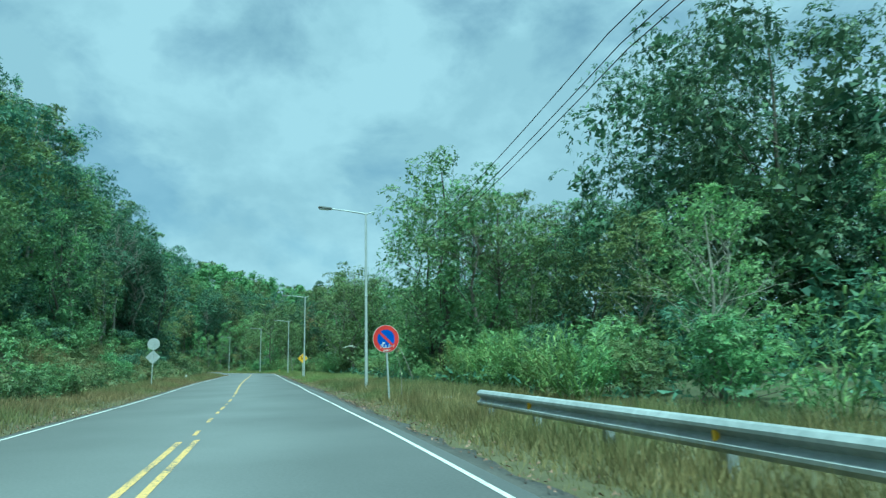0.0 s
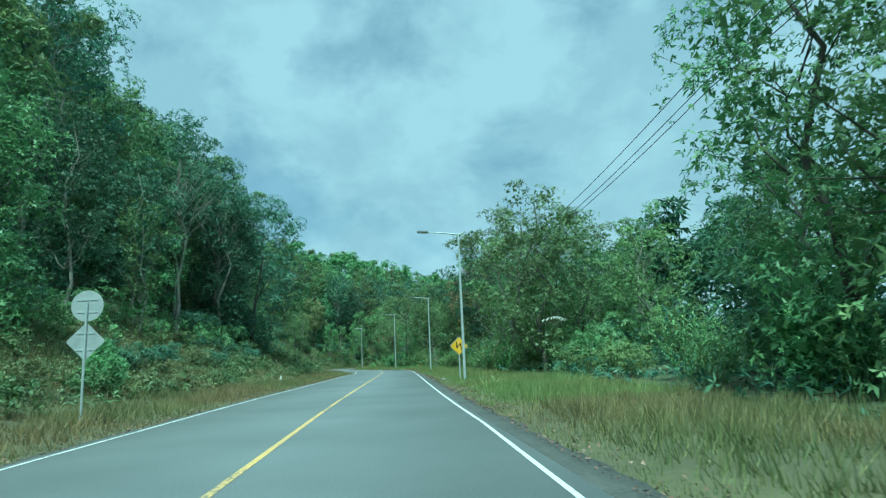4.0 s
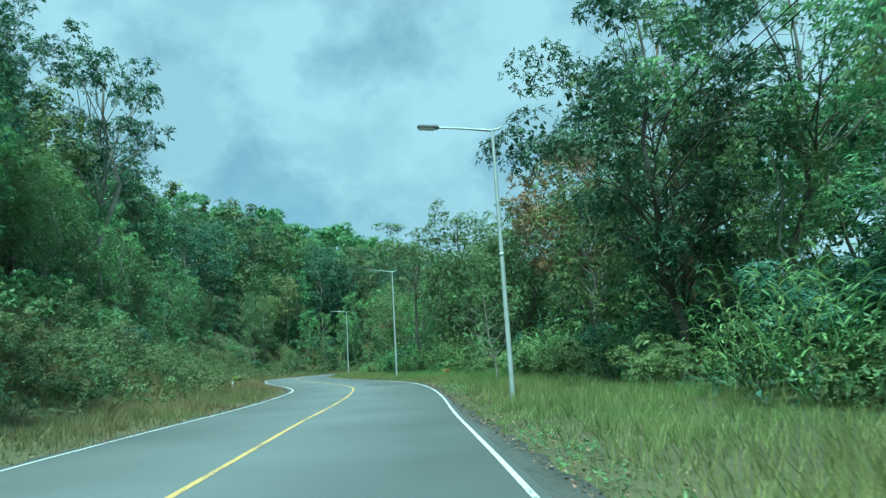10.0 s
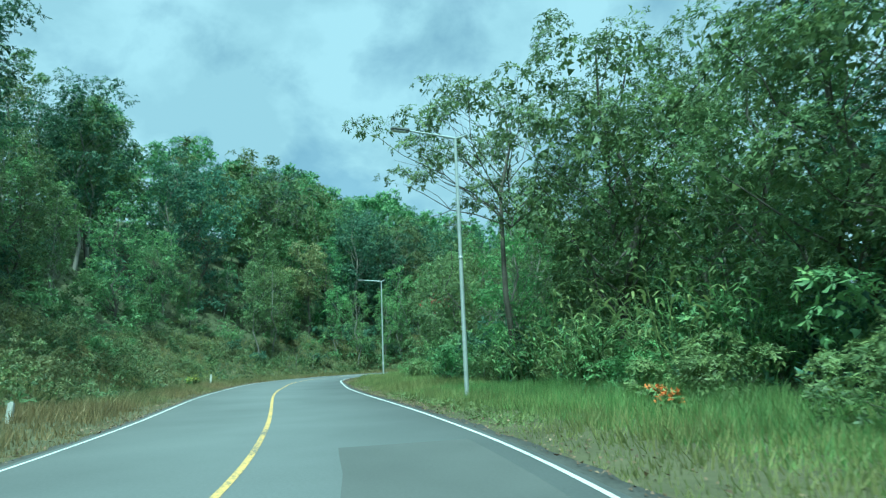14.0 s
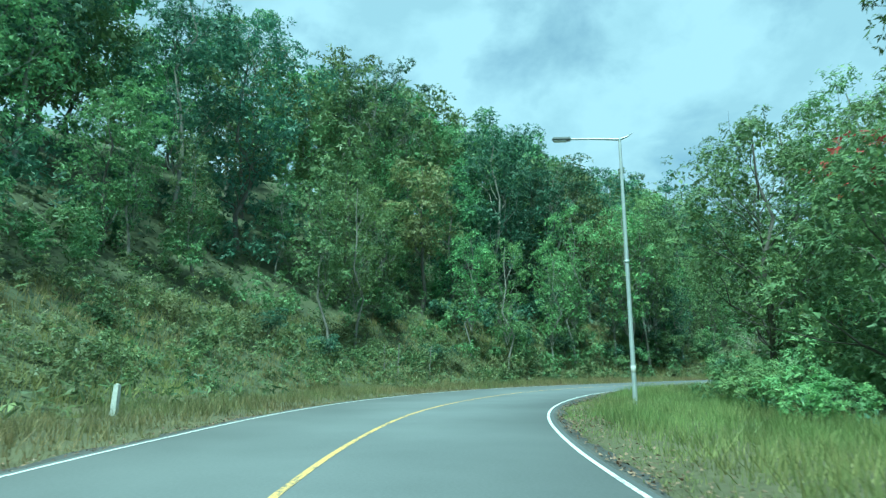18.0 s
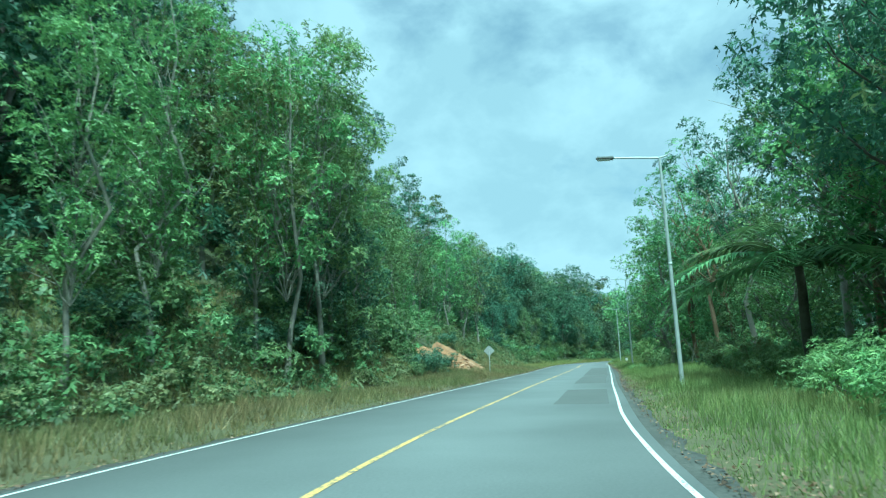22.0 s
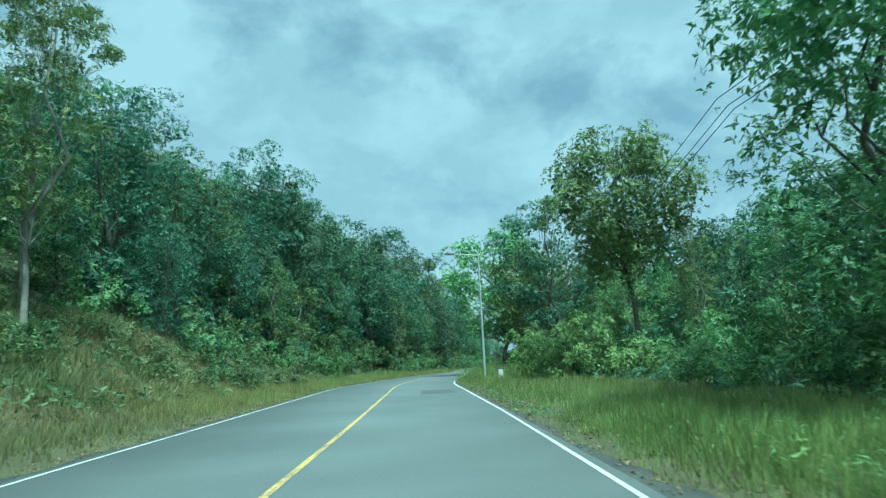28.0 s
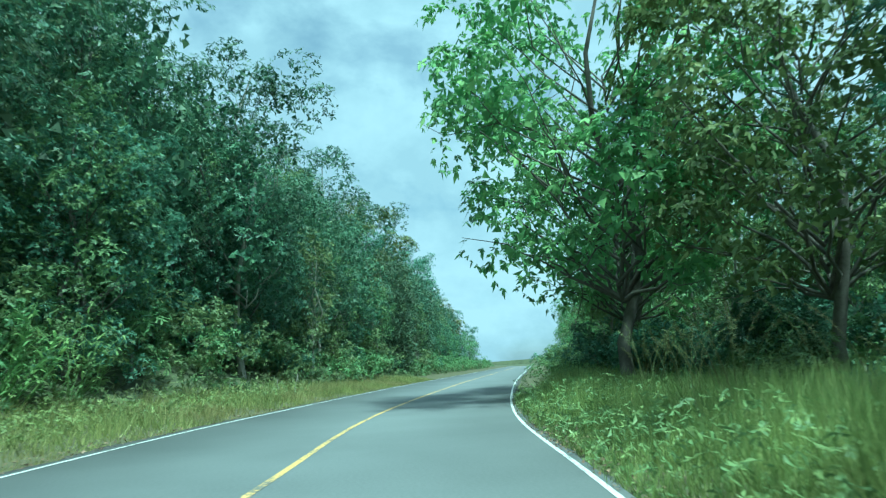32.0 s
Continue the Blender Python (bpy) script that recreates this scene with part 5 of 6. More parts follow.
def no_parking_sign(x, y, turn):
    root = new("road_sign")
    c = 2.0
    post(root, c + 0.3, 0.032, 0.04)
    disc = part("plate", lifted(plate("disc", 0.45, 0.0, 0.004), c), SIGN_WHITE, root, "white edged round plate")
    part("red_ring", lifted(plate("disc", 0.437, -0.004, 0.004), c), RED, disc)
    part("blue_field", lifted(plate("disc", 0.298, -0.008, 0.004), c), BLUE, disc)
    part("red_bar", lifted(bar((-0.23, 0.23), (0.23, -0.23), 0.075, -0.012, 0.004), c), RED, disc)
    rng = random.Random(5)
    for k in range(11):                       # unreadable scrawl
        px = -0.2 + 0.043 * k
        part("scrawl", lifted(bar((px, -0.30 + rng.uniform(-0.02, 0.02)), (px + rng.uniform(-0.03, 0.05), -0.19 + rng.uniform(-0.03, 0.03)), 0.016, -0.016), c), SIGN_WHITE, disc)
    part("sticker", lifted(bar((-0.13, -0.13), (-0.05, -0.13), 0.055, -0.016), c), SIGN_WHITE, disc)
    for k in range(3):
        part("scrawl", lifted(bar((-0.1 - 0.01 * k, -0.36 - 0.02 * k), (0.13 - 0.03 * k, -0.36 - 0.022 * k), 0.012, -0.016), c), SIGN_WHITE, disc)
    root.matrix_basis = Matrix.LocRotScale(on_ground(x, y), Euler((0, radians(-2), turn)), None)
    return tagged(root, "round red and blue no-parking sign with white scrawl", "road sign")


def curve_sign(x, y, turn):
    root = new("road_sign")
    c = 1.93
    post(root, c + 0.35, 0.04)
    face = part("plate", lifted(plate("diamond", 0.55, 0.0, 0.004), c), SIGN_WHITE, root)
    part("black_border", lifted(plate("diamond", 0.53, -0.004, 0.004), c), BLACK, face)
    part("amber_field", lifted(plate("diamond", 0.505, -0.008, 0.004), c), AMBER, face)
    zig = [(-0.15, 0.24), (-0.13, -0.10), (0.10, 0.16), (0.13, -0.24)]
    for a, b in zip(zig, zig[1:]):
        part("arrow_stroke", lifted(bar(a, b, 0.062, -0.012, 0.004), c), BLACK, face)
    root.matrix_basis = Matrix.LocRotScale(on_ground(x, y), Euler((0, 0, turn)), None)
    return tagged(root, "yellow diamond warning sign with a black double-bend stroke on a post", "road sign")


def sign_from_behind(x, y, turn, c, disc=False):
    """A sign for the other lane: its bare back with two rails and clamps."""
    root = new("road_sign")
    post(root, c + (0.95 if disc else 0.40), 0.03)
    back = part("plate", lifted(plate("diamond", 0.46, 0.062, 0.004), c), SIGN_BACK, root)
    for dz in (-0.2, 0.2):
        part("rail", lifted(bar((-0.22, dz), (0.22, dz), 0.04, 0.052, 0.008), c), GALV, back)
    if disc:
        upper = part("plate", lifted(plate("disc", 0.38, 0.062, 0.004), c + 0.86), SIGN_BACK, root)
        for dz in (-0.15, 0.15):
            part("rail", lifted(bar((-0.25, dz), (0.25, dz), 0.04, 0.052, 0.008), c + 0.86), GALV, upper)
    root.matrix_basis = Matrix.LocRotScale(on_ground(x, y), Euler((0, 0, turn)), None)
    return tagged(root, "grey bare back of a %s road sign" % ("round and a diamond" if disc else "diamond"), "road sign")


no_parking_sign(*spot(56.75, 5.06), facing(56.4) + radians(8))
curve_sign(*spot(102.5, 5.5), facing(103) + radians(6))
sign_from_behind(*spot(81.8, -5.54), facing(81), 2.0, True)
sign_from_behind(*spot(273.2, -6.3), facing(272.3), 1.95)


# ---- guard rail ----
def guard_rail(a, b):
    root = new("guard_rail")
    a, b = Vector(a), Vector(b)
    d = (b - a).normalized()
    n = Vector((d.y, -d.x, 0))
    if n.x > 0:
        n = -n                                 # towards the road
    prof = [(0.0, 0.74), (0.045, 0.725), (0.085, 0.68), (0.085, 0.645), (0.02, 0.60), (0.0, 0.575), (0.02, 0.55), (0.085, 0.505), (0.085, 0.47), (0.045, 0.425), (0.0, 0.41)]
    size = (b - a).length
    panels = int(size / 4)
    for k in range(panels):
        s0, s1 = size * k / panels, size * (k + 1) / panels + 0.12
        verts, faces = [], []
        for s in (s0, s1):
            for off, z in prof:
                for t in (0, 0.006):
                    p = a + d * s + n * (off - t + 0.0015 * (k % 2))
                    verts.append((p.x, p.y, p.z + z))
        m = len(prof) * 2
        for i in range(len(prof) - 1):
            for j in (0, 1):
                faces.append((2 * i + j, 2 * i + 2 + j, m + 2 * i + 2 + j, m + 2 * i + j))
        faces += [(0, 1, m + 1, m), (m - 2, m - 1, 2 * m - 1, 2 * m - 2)]
        part("rail_panel", mesh("rail_panel", np.array(verts), faces), RAIL_STEEL, root)
    for k in range(panels * 2 + 1):
        p = a + d * min(size - 0.1, 0.3 + size * k / (panels * 2)) - n * 0.09
        bm = bmesh.new()
        bmesh.ops.create_cube(bm, size=1.0, matrix=Matrix.LocRotScale((p.x, p.y, p.z + 0.15), Euler((0, 0, math.atan2(d.y, d.x))), (0.10, 0.13, 1.1)))
        part("post", bm, RAIL_STEEL, root)
        if k % 2 == 1:
            bm = bmesh.new()
            c = p + n * 0.13
            bmesh.ops.create_cube(bm, size=1.0, matrix=Matrix.LocRotScale((c.x, c.y, c.z + 0.57), Euler((0, 0, math.atan2(d.y, d.x))), (0.05, 0.06, 0.11)))
            bmesh.ops.bevel(bm, geom=bm.edges[:], offset=0.008, segments=1, affect="EDGES")
            part("reflector", bm, AMBER, root, "amber reflector")
    return tagged(root, "weathered galvanised guard rail with amber reflectors above tall grass", "guard rail")


guard_rail((*spot(48.9, 5.5), -0.12), (*spot(22, 6.2), -0.22))


# ---- tall plumed grass and strap-leaved clumps near the road ----
def plume_clump(x, y, seed, stems=7, tall=2.05):
    rng = np.random.default_rng(seed)
    root = new("plumed_grass")
    feet = rng.normal(size=(stems * 7, 3)) * [0.28, 0.28, 0]
    blades = straps(rng, feet, rng.uniform(0, 6.28, len(feet)), 0.95, 0.02, 1.15, 4, 0.9)
    part("blades", mesh("blades", *blades), G["grass"], root)
    for k in range(stems):
        a = rng.uniform(0, 6.28)
        foot = np.array([rng.normal() * 0.22, rng.normal() * 0.22, -0.1])
        h = tall * rng.uniform(0.75, 1.15)
        t = np.linspace(0, 1, 8)
        bend = h * 0.32 * t**2.6
        line = foot + np.stack([np.cos(a) * bend, np.sin(a) * bend, h * t - 0.10 * h * t**5], 1)
        stalk = part("stalk", mesh("stalk", *tube(line, np.linspace(0.006, 0.003, 8), 4)), G["straw"], root)
        n = 70
        f = rng.uniform(0.78, 1.0, n)
        p = np.stack([np.interp(f, t, line[:, i]) for i in range(3)], 1)
        part("plume", mesh("plume", *leaves(rng, p, unit(rng.normal(size=(n, 3)) * 0.5 + [math.cos(a), math.sin(a), 0.6]), 0.055, 0.16, 0.1, simple=True)), G["straw"], stalk, "pale feathery seed plume")
    root.matrix_basis = Matrix.Translation(on_ground(x, y))
    return tagged(root, "tall wild grass clump with pale drooping seed plumes", "grass clump", "plumed grass clumps")


for k, (s, u) in enumerate([(331.5, 5.6), (332.4, 6.4), (333.6, 5.9), (334.8, 6.6), (336.0, 6.0), (337.5, 6.6), (339.0, 7.2), (330.4, 6.9), (247.2, 8.2), (248.0, 9.0), (249.2, 8.4), (250.5, 9.2), (276.4, 9.6), (277.3, 10.4), (272.6, 10.8), (310.5, 8.8), (308.0, 9.2), (90.2, 5.5), (243.5, 8.8), (245.2, 8.4)]):
    plume_clump(*spot(s, u), 300 + k)
for k, (s, u, kd, size) in enumerate([(264.6, 6.4, "cane_c", 0.8), (265.9, 7.2, "cane_c", 0.8), (113.5, 9.8, "cane_a", 0.9), (116, 10.2, "cane_c", 1.3), (117.8, 9.7, "cane_a", 0.85), (119.5, 10.4, "cane_c", 1.4), (121.5, 9.8, "cane_a", 0.9), (124, 10.2, "cane_c", 1.2),
                                      (126.5, 9.6, "cane_a", 0.8), (129, 9.9, "cane_a", 0.8), (146, 9.2, "cane_c", 1.1), (141.5, 9.0, "bush_b", 0.9), (233, 8.4, "bush_b", 0.8), (250.5, 9.6, "bush_b", 0.9), (253, 10.2, "bush_b", 1.0), (256, 9.8, "bush_a", 0.9), (259, 10.4, "bush_b", 1.0), (262, 10.0, "bush_a", 0.8), (236, 8.8, "bush_b", 0.9), (239, 8.6, "bush_b", 0.8), (243, 8.6, "bush_b", 0.7), (143.5, 9.4, "cane_a", 0.8), (148.5, 9.3, "bush_b", 1.0), (151, 9.0, "bush_b", 0.9), (160, 9.4, "cane_a", 1.0), (162.5, 9.2, "cane_c", 1.2), (165, 9.5, "cane_a", 1.1), (168, 9.3, "cane_c", 1.2), (171, 9.6, "cane_a", 1.0), (352, 6.7, "bush_a", 0.85), (356, 6.6, "bush_b", 1.0), (361, 6.6, "bush_a", 1.0), (367, 6.8, "bush_c", 0.8), (374, 6.6, "bush_a", 1.1), (382, 6.5, "bush_c", 0.8), (64.5, 11.6, "cane_l", 1.0), (66, 11.2, "cane_l", 1.0), (67.5, 11.8, "cane_l", 1.1), (69, 11.3, "cane_l", 0.9), (52, 9.5, "cane_l", 0.9), (55, 9.8, "cane_l", 0.9), (58, 10.2, "cane_l", 1.0), (61, 10.6, "cane_l", 1.0), (338, -9.0, "cane_l", 1.1), (340, -8.6, "cane_a", 0.8)]):
    place(kd, *spot(s, u), size, rng=random.Random(500 + k))


# ---- small things of the verge ----
def stake(x, y, tall, lean, name="wooden_stake", label="thin dry bamboo stake standing in the verge grass", mat=None, r=0.014):
    rng = np.random.default_rng(int(abs(x * 13 + y)))
    root = new(name)
    line = bent(rng, (0, 0, -0.3), (lean, 0.05, tall), 6, 0.03)
    pole = part("pole", mesh("pole", *tube(line, np.linspace(r, r * 0.55, 6), 6), True), mat or BARK_PALE, root)
    for k in (2, 3, 4):
        part("node", mesh("node", *tube([line[k] - [0, 0, 0.012], line[k], line[k] + [0, 0, 0.012]], [r * 0.8, r * 1.15, r * 0.8], 6), True), mat or BARK_PALE, pole)
    root.matrix_basis = Matrix.Translation(on_ground(x, y))
    return tagged(root, label, "stake")


stake(*spot(57.3, 5.65), 2.2, -0.25)
stake(*spot(352.0, -6.6), 1.0, 0.2, "broken_post", "short broken pale wooden post beside the road", r=0.05)
stake(*spot(351.2, -6.9), 0.8, -0.15, "broken_post", "short broken pale wooden post beside the road", r=0.045)


def dry_cane(x, y, turn, seed):
    """A fallen arching stem with withered leaves."""
    rng = np.random.default_rng(seed)
    root = new("dry_stem")
    t = np.linspace(0, 1, 10)
    line = np.stack([1.9 * t, 0.1 * np.sin(t * 5), 2.3 * np.sin(t * 2.5) - 0.1], 1)
    part("stem", mesh("stem", *tube(line, np.linspace(0.028, 0.008, 10), 5), True), BARK_PALE, root)
    n = 26
    f = rng.uniform(0.45, 1, n)
    p = np.stack([np.interp(f, t, line[:, i]) for i in range(3)], 1)
    part("withered_leaves", mesh("withered_leaves", *leaves(rng, p, unit(rng.normal(size=(n, 3))), 0.32, 0.25, 1.2)), G["straw"], root)
    root.matrix_basis = Matrix.LocRotScale(on_ground(x, y), Euler((0, 0, turn)), None)
    return tagged(root, "dry arching stem with withered straw-coloured leaves", "dry stem")


dry_cane(*spot(274.5, 10.4), 2.4, 61)
dry_cane(*spot(275.2, 9.8), 0.4, 62)
dry_cane(*spot(120.5, 10.2), 2.6, 63)
dry_cane(*spot(70.5, 9.4), 3.0, 64)
for k, (s, u) in enumerate([(221.6, -10.0), (219.3, -10.2), (218.1, -10.0)]):
    stake(*spot(s, u), 1.9, 0.12 - 0.1 * k, "fence_post", "weathered pale wooden fence post standing in the scrub", r=0.05)


def litter(x, y, seed, size, mat, name, label):
    """A crumpled thin sheet lying in the grass."""
    rng = np.random.default_rng(seed)
    n = 7
    g = np.linspace(-0.5, 0.5, n)
    X, Y = np.meshgrid(g, g)
    Z = 0.10 + 0.13 * rng.random((n, n))
    i = (np.arange(n - 1)[:, None] * n + np.arange(n - 1)).ravel()
    ob = part(name, mesh(name, np.stack([X, Y * 0.7, Z], -1).reshape(-1, 3) * size, np.stack([i, i + 1, i + n + 1, i + n], 1)), mat)
    ob.matrix_basis = Matrix.LocRotScale(on_ground(x, y, 0.03), Euler((0.08, 0.05, seed)), None)
    return tagged(ob, label, "litter")


litter(*spot(56.0, 6.8), 1, 0.34, SIGN_WHITE, "white_litter", "crumpled white plastic scrap on the verge grass")
litter(*spot(56.6, 7.3), 2, 0.26, SIGN_WHITE, "white_litter", "crumpled white plastic scrap on the verge grass")
litter(*spot(88.2, 4.6), 3, 0.30, CLAY, "cardboard_scrap", "flattened brown cardboard scrap on the verge")
tagged(part("fallen_twig", mesh("fallen_twig", *tube([(*spot(264.2, 2.55), 0.012), (*spot(264.4, 2.75), 0.03), (*spot(264.3, 2.98), 0.014), (*spot(264.5, 3.15), 0.02)], [0.006, 0.006, 0.004, 0.002], 5), True), BARK), "small fallen twig lying on the asphalt", "twig")


def pale_frond(x, y, z, turn):
    """A withered palm leaf caught in the shrubs."""
    rng = np.random.default_rng(17)
    root = new("withered_frond")
    t = np.linspace(0, 1, 8)
    rib = np.stack([1.1 * t, 0.05 * np.sin(4 * t), 0.16 * np.sin(3 * t) - 0.1 * t], 1)
    part("rib", mesh("rib", *tube(rib, np.linspace(0.016, 0.005, 8), 5), True), PALE_LEAF, root)
    for k in range(26):
        f = 0.06 + 0.92 * k / 25
        foot = np.array([[np.interp(f, t, rib[:, i]) for i in range(3)]])
        for sgn in (-1, 1):
            blade = straps(rng, foot, np.array([sgn * rng.uniform(0.9, 1.3)]), 0.42, 0.05, 0.05, 4, 1.2)
            part("leaflet", mesh("leaflet", *blade), PALE_LEAF, root)
    root.matrix_basis = Matrix.LocRotScale((x, y, z), Euler((0.2, -0.1, turn)), None)
    return tagged(root, "withered pale grey palm leaf caught in roadside shrubs", "palm leaf")


PALE_LEAF = surface("withered_leaf", (0.24, 0.25, 0.21), (0.46, 0.46, 0.40), 6.0, 30.0, 0.8, bump=0.2, world_space=False)
pale_frond(*spot(94.6, 9.9), 2.75, facing(94.6) + math.pi)

RUBBLE = surface("grey_rubble", (0.26, 0.27, 0.25), (0.50, 0.51, 0.47), 4.0, 22.0, 0.9, bump=0.5, depth=0.01, by_object=0.2)
rng = random.Random(19)
for k in range(14):
    bm = bmesh.new()
    bmesh.ops.create_icosphere(bm, subdivisions=2, radius=0.5)
    for v in bm.verts:
        v.co *= 1 + 0.5 * noise.noise(v.co * 1.9 + Vector((k * 5.3, 2, 0)))
    ob = part("rubble_stone", bm, RUBBLE)
    size = rng.uniform(0.05, 0.14)
    ob.matrix_basis = Matrix.LocRotScale(on_ground(*spot(105.2 + rng.uniform(-0.9, 0.9), 4.85 + rng.uniform(-0.2, 0.25)), 0.02), Euler((0, 0, rng.uniform(0, 6))), Vector((size * 1.3, size, size * 0.7)))
    tagged(ob, "small broken grey stone lying in the verge grass", "stone", "rubble in the verge")


def bright_weed(x, y, seed, mat, label, tall=0.8):
    rng = np.random.default_rng(seed)
    root = new("leafy_weed")
    stems, tips = [], []
    for k in range(16):
        a, r = rng.uniform(0, 6.28), 0.45 * tall * rng.random()
        tip = np.array([math.cos(a) * r, math.sin(a) * r, tall * rng.uniform(0.55, 1.0)])
        tips.append(tip)
        stems.append(tube(bent(rng, (0.05 * math.cos(a), 0.05 * math.sin(a), -0.1), tip, 4, 0.08), [0.008, 0.007, 0.005, 0.003], 4))
    part("stems", mesh("stems", *joined(stems)), G["mid"], root)
    tips = np.array(tips)
    p = np.repeat(tips, 8, 0) * (np.tile(rng.uniform(0.45, 1.0, (128, 1)), 3)) + rng.normal(size=(128, 3)) * 0.05
    part("leaves", mesh("leaves", *sprays(rng, p, unit(rng.normal(size=p.shape) + [0, 0, 0.8]), 0.09, 0.5, 0.3, True)), G["light"], root)
    p = np.repeat(tips, 3, 0) + rng.normal(size=(48, 3)) * 0.04
    part("tips", mesh("tips", *sprays(rng, p, unit(rng.normal(size=p.shape) * 0.4 + [0, 0, 1]), 0.06, 0.7, 0.0, True)), mat, root, label)
    root.matrix_basis = Matrix.Translation(on_ground(x, y))
    return tagged(root, "leafy weed with %s in the verge" % label, "wild plant")


YELLOW_TIPS = surface("yellow_young_leaves", (0.40, 0.40, 0.06), (0.58, 0.56, 0.12), 9.0, 40.0, 0.6, bump=0.05)
ORANGE_PETAL = surface("orange_petals", (0.48, 0.10, 0.02), (0.66, 0.22, 0.04), 9.0, 40.0, 0.6, bump=0.05)
for k, (s, u, tall) in enumerate([(192.4, -6.3, 0.8), (193.3, -6.8, 0.7)]):
    bright_weed(*spot(s, u), 700 + k, YELLOW_TIPS, "pale yellow young leaves", tall)
for k, (s, u, tall) in enumerate([(157.0, 7.0, 0.45), (157.9, 7.3, 0.5)]):
    bright_weed(*spot(s, u), 710 + k, ORANGE_PETAL, "orange-red flowers", tall)


# ---- overhead cables ----
SPANS = [(12, 8.9), (50, 10.2), (84, 12.0), (112, 12.3), (160, 13.0), (206, 17.0), (255, 14.0), (300, 12.5), (348, 13.0), (400, 12.0)]
for off, rise in ((-0.35, 0.25), (0.0, 0.0), (0.22, -0.12)):
    pts = []
    ends = [(*spot(s, u + off), 9.5 + rise) for s, u in SPANS]
    for a, b in zip(ends, ends[1:]):
        sag = 0.9 * ((Vector(b) - Vector(a)).length / 48) ** 2
        for t in np.linspace(0, 1, 12, endpoint=False):
            q = Vector(a).lerp(Vector(b), t)
            pts.append((q.x, q.y, q.z - sag * 4 * t * (1 - t)))
    tagged(part("power_cable", mesh("power_cable", *tube(pts, [0.016] * len(pts), 5), True), CABLE), "thin black overhead power cable", "cable", "overhead cables")


# ---- kilometre stones and the concrete block ----
def marker_stone(s, u, tall=0.55):
    root_xy = spot(s, u)
    bm = bmesh.new()
    bmesh.ops.create_cube(bm, size=1.0, matrix=Matrix.LocRotScale((0, 0, tall / 2 - 0.1), None, (0.16, 0.14, tall + 0.2)))
    top = [v for v in bm.verts if v.co.z > 0]
    for v in top:
        v.co.x *= 0.8
        v.co.y *= 0.8
    bmesh.ops.bevel(bm, geom=[e for e in bm.edges if all(v.co.z > 0 for v in e.verts)], offset=0.03, segments=2, affect="EDGES")
    ob = part("marker_stone", bm, CONCRETE)
    ob.matrix_basis = Matrix.LocRotScale(on_ground(*root_xy), Euler((0, radians(3), facing(s))), None)
    return tagged(ob, "small whitewashed concrete marker stone in the verge grass", "marker stone", "marker stones")


for s, u in [(113.0, -6.7), (166.0, -6.6), (200.0, -7.4)]:
    marker_stone(s, u, 0.8 if s > 190 else 0.55)


def concrete_block(x, y, turn):
    root = new("concrete_block")
    bm = bmesh.new()
    bmesh.ops.create_cube(bm, size=1.0, matrix=Matrix.LocRotScale((0, 0, 0.35), None, (0.52, 0.42, 0.95)))
    for v in bm.verts:
        if v.co.z > 0:
            v.co.x *= 0.86
            v.co.y *= 0.86
    bmesh.ops.bevel(bm, geom=bm.edges[:], offset=0.03, segments=2, affect="EDGES")
    part("body", bm, CONCRETE, root)
    bm = bmesh.new()
    bmesh.ops.create_cube(bm, size=1.0, matrix=Matrix.LocRotScale((-0.06, 0, 0.86), Euler((0, radians(3), 0)), (0.68, 0.46, 0.09)))
    bmesh.ops.bevel(bm, geom=bm.edges[:], offset=0.03, segments=2, affect="EDGES")
    part("cap", bm, surface("mossy_cap", (0.10, 0.12, 0.09), (0.32, 0.34, 0.28), 3.0, 14.0, 0.9, bump=0.4, depth=0.01), root, "grey mossy cap slab")
    root.matrix_basis = Matrix.LocRotScale(on_ground(x, y), Euler((0, 0, turn)), Vector((0.68, 0.68, 0.90)))
    return tagged(root, "whitewashed concrete block with a mossy cap in tall grass", "concrete block")


concrete_block(*spot(319.6, 6.38), facing(317) + 0.25)


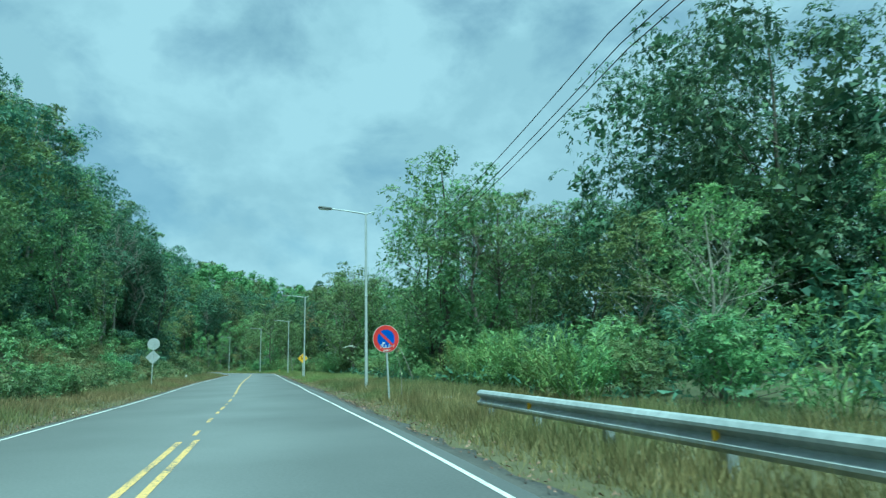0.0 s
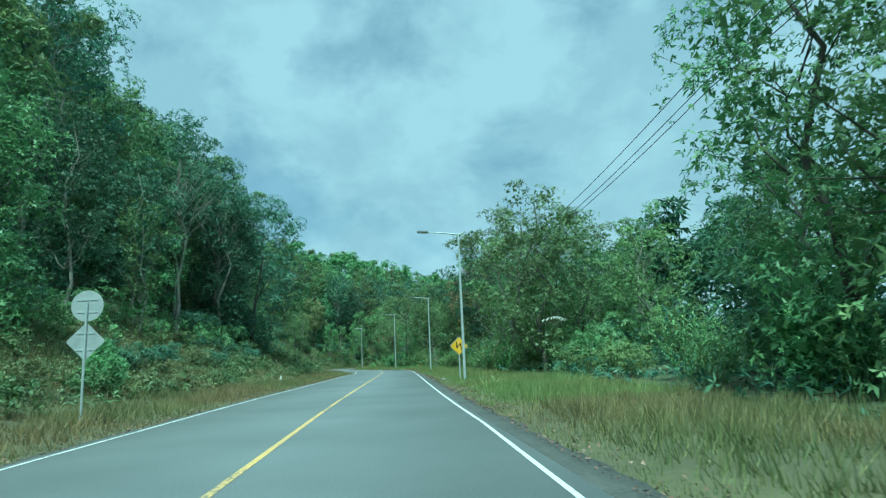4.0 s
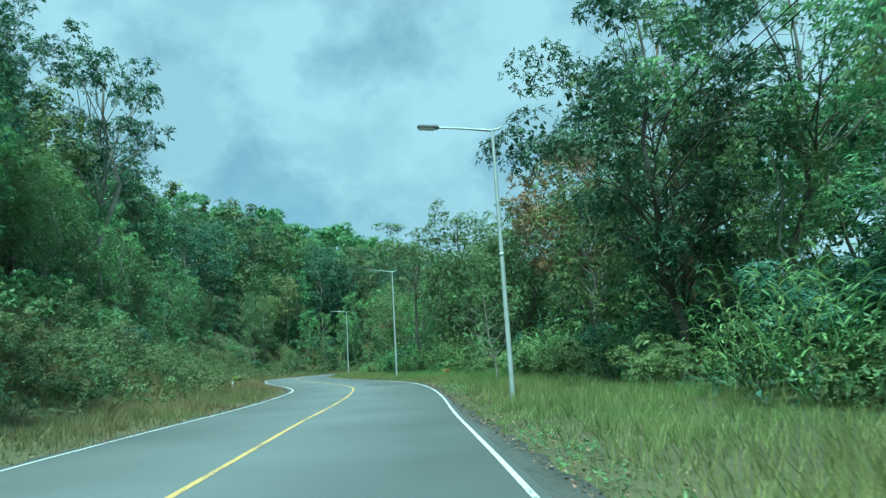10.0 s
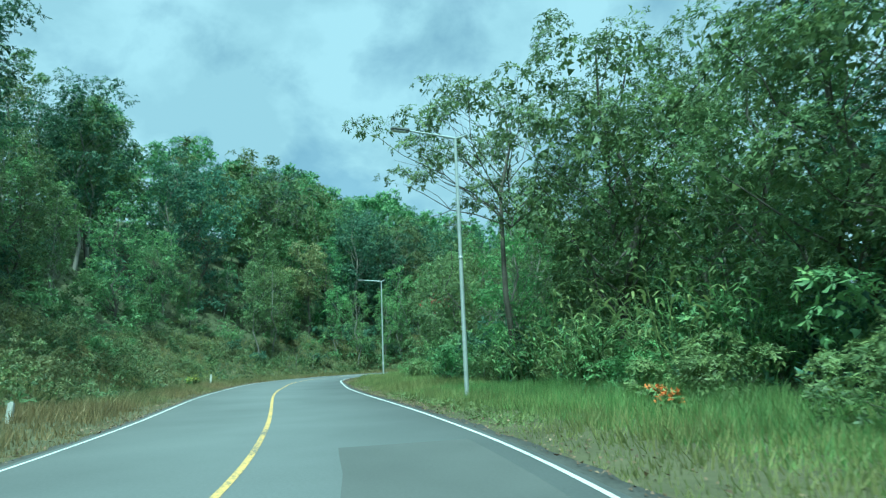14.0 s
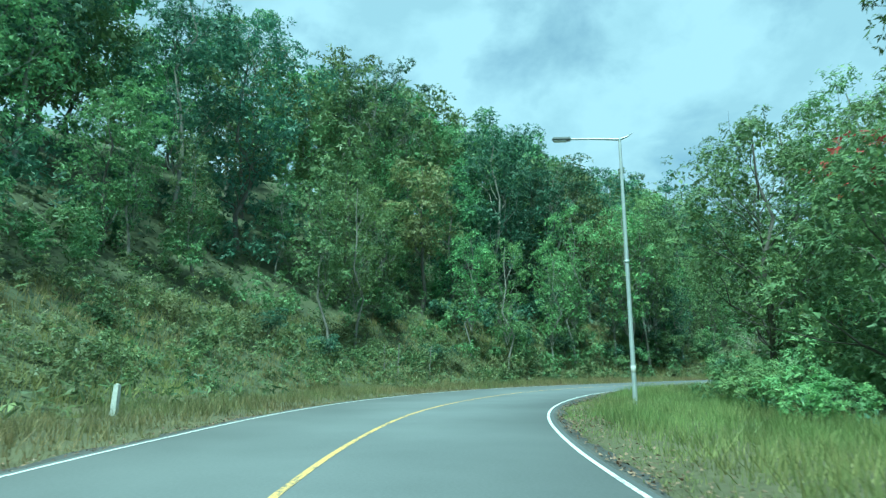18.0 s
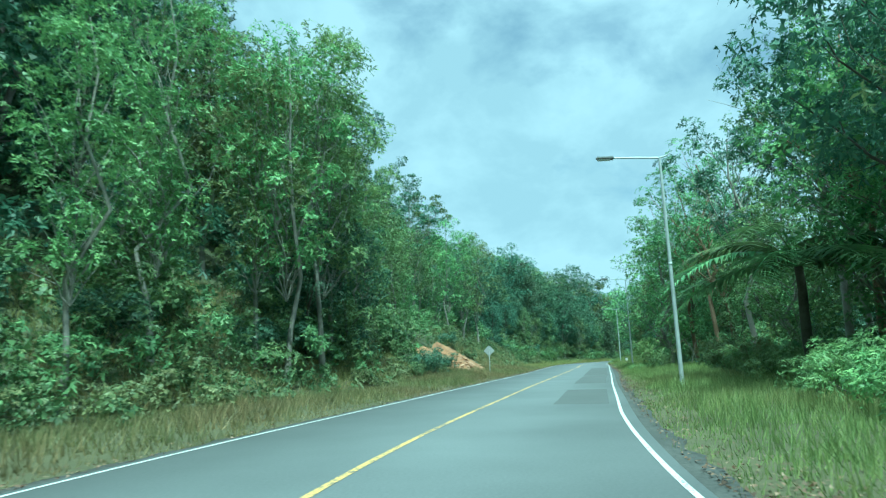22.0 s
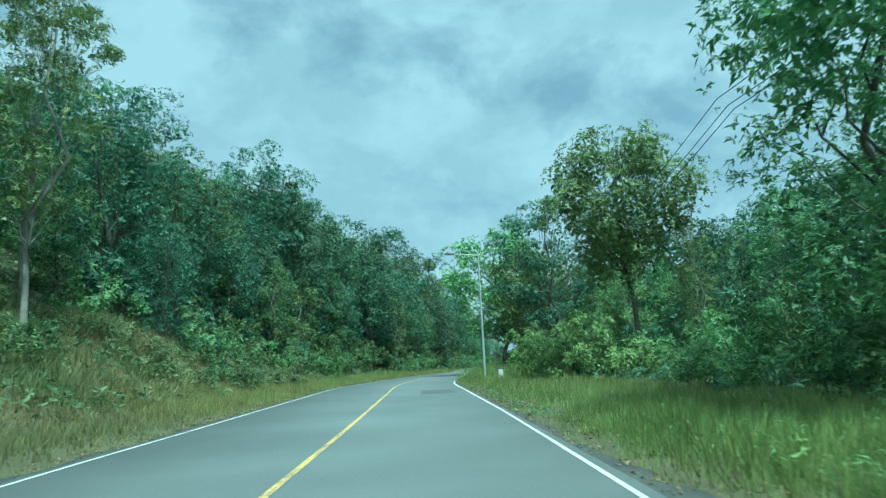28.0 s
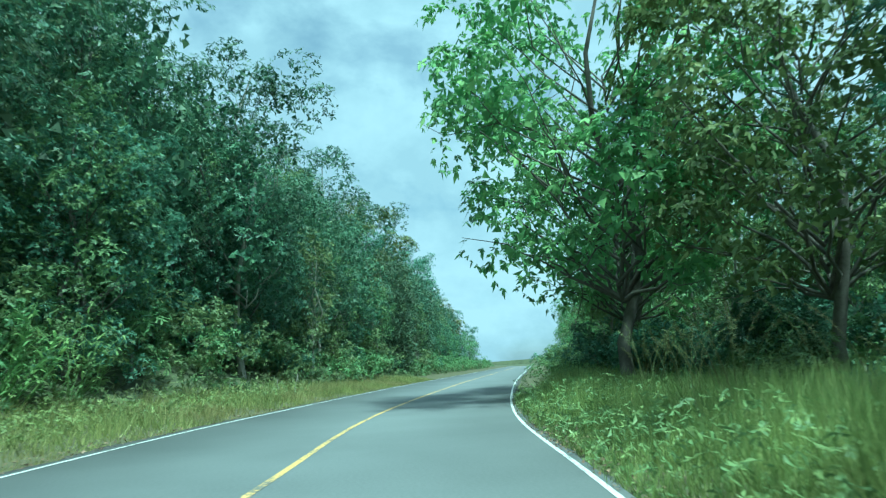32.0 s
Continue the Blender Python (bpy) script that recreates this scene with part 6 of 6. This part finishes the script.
# ---- the clay cutting with its stones ----
def clay_cut(s0, s1):
    rng = np.random.default_rng(71)
    ns, nu = 40, 22
    S, U = np.meshgrid(np.linspace(s0, s1, ns), np.linspace(-11.6, -6.6, nu), indexing="ij")
    xy = at(S.ravel(), U.ravel())
    f, g = (S.ravel() - s0) / (s1 - s0), (-6.6 - U.ravel()) / 5.0
    hump = 1.1 * np.sin(np.pi * f) ** 0.6 * np.clip(g * 2.2, 0, 1) ** 1.3 * (0.75 + 0.25 * np.sin(f * 17 + g * 5))
    z = ground_z(xy) - 0.25 + hump + 0.22 * bumps(xy[:, 0] * 5, xy[:, 1] * 5) * np.sin(np.pi * f) + 0.06 * rng.normal(size=len(xy))
    i = (np.arange(ns - 1)[:, None] * nu + np.arange(nu - 1)).ravel()
    return tagged(part("clay_bank", mesh("clay_bank", np.c_[xy, z], np.stack([i, i + 1, i + nu + 1, i + nu], 1)), CLAY), "bare orange clay bank cut into the hillside", "clay bank", kind="structure")


clay_cut(268, 282.5)
STONE = surface("clay_stone", (0.24, 0.125, 0.07), (0.58, 0.40, 0.26), 2.5, 12.0, 0.9, bump=0.5, depth=0.03, by_object=0.25, speck=0.5)
rock_data = []
for k in range(4):
    rng = random.Random(80 + k)
    bm = bmesh.new()
    bmesh.ops.create_icosphere(bm, subdivisions=2, radius=0.5)
    for v in bm.verts:
        v.co *= 1 + 0.75 * noise.noise(v.co * 2.1 + Vector((k * 9.1, 0, 0))) + 0.3 * noise.noise(v.co * 5.0 + Vector((0, k * 4.1, 0)))
        v.co.z *= 0.55
    me = bpy.data.meshes.new("stone")
    bm.to_mesh(me)
    bm.free()
    me.materials.append(STONE)
    rock_data.append(me)
rng = random.Random(91)
for k in range(260):
    s, u = rng.uniform(267.5, 281.5), -rng.triangular(6.2, 10.5, 7.6)
    x, y = spot(s, u)
    f, g = (s - 267) / 15, (-6.6 - u) / 5.0
    lift = 1.1 * max(0.0, math.sin(math.pi * f)) ** 0.6 * max(0.0, min(1.0, g * 2.2)) ** 1.3 * 0.9 - 0.2 if g > 0 else 0.0
    ob = new("stone", rock_data[k % 4])
    size = rng.triangular(0.07, 0.5, 0.13)
    ob.matrix_basis = Matrix.LocRotScale(on_ground(x, y, max(lift, 0.0)), Euler((rng.uniform(-0.4, 0.4), rng.uniform(-0.4, 0.4), rng.uniform(0, 6))), Vector((size, size * rng.uniform(0.6, 1), size * rng.uniform(0.6, 1))))
    tagged(ob, "pale orange broken stone on the clay bank", "stone", "stones of the clay bank")
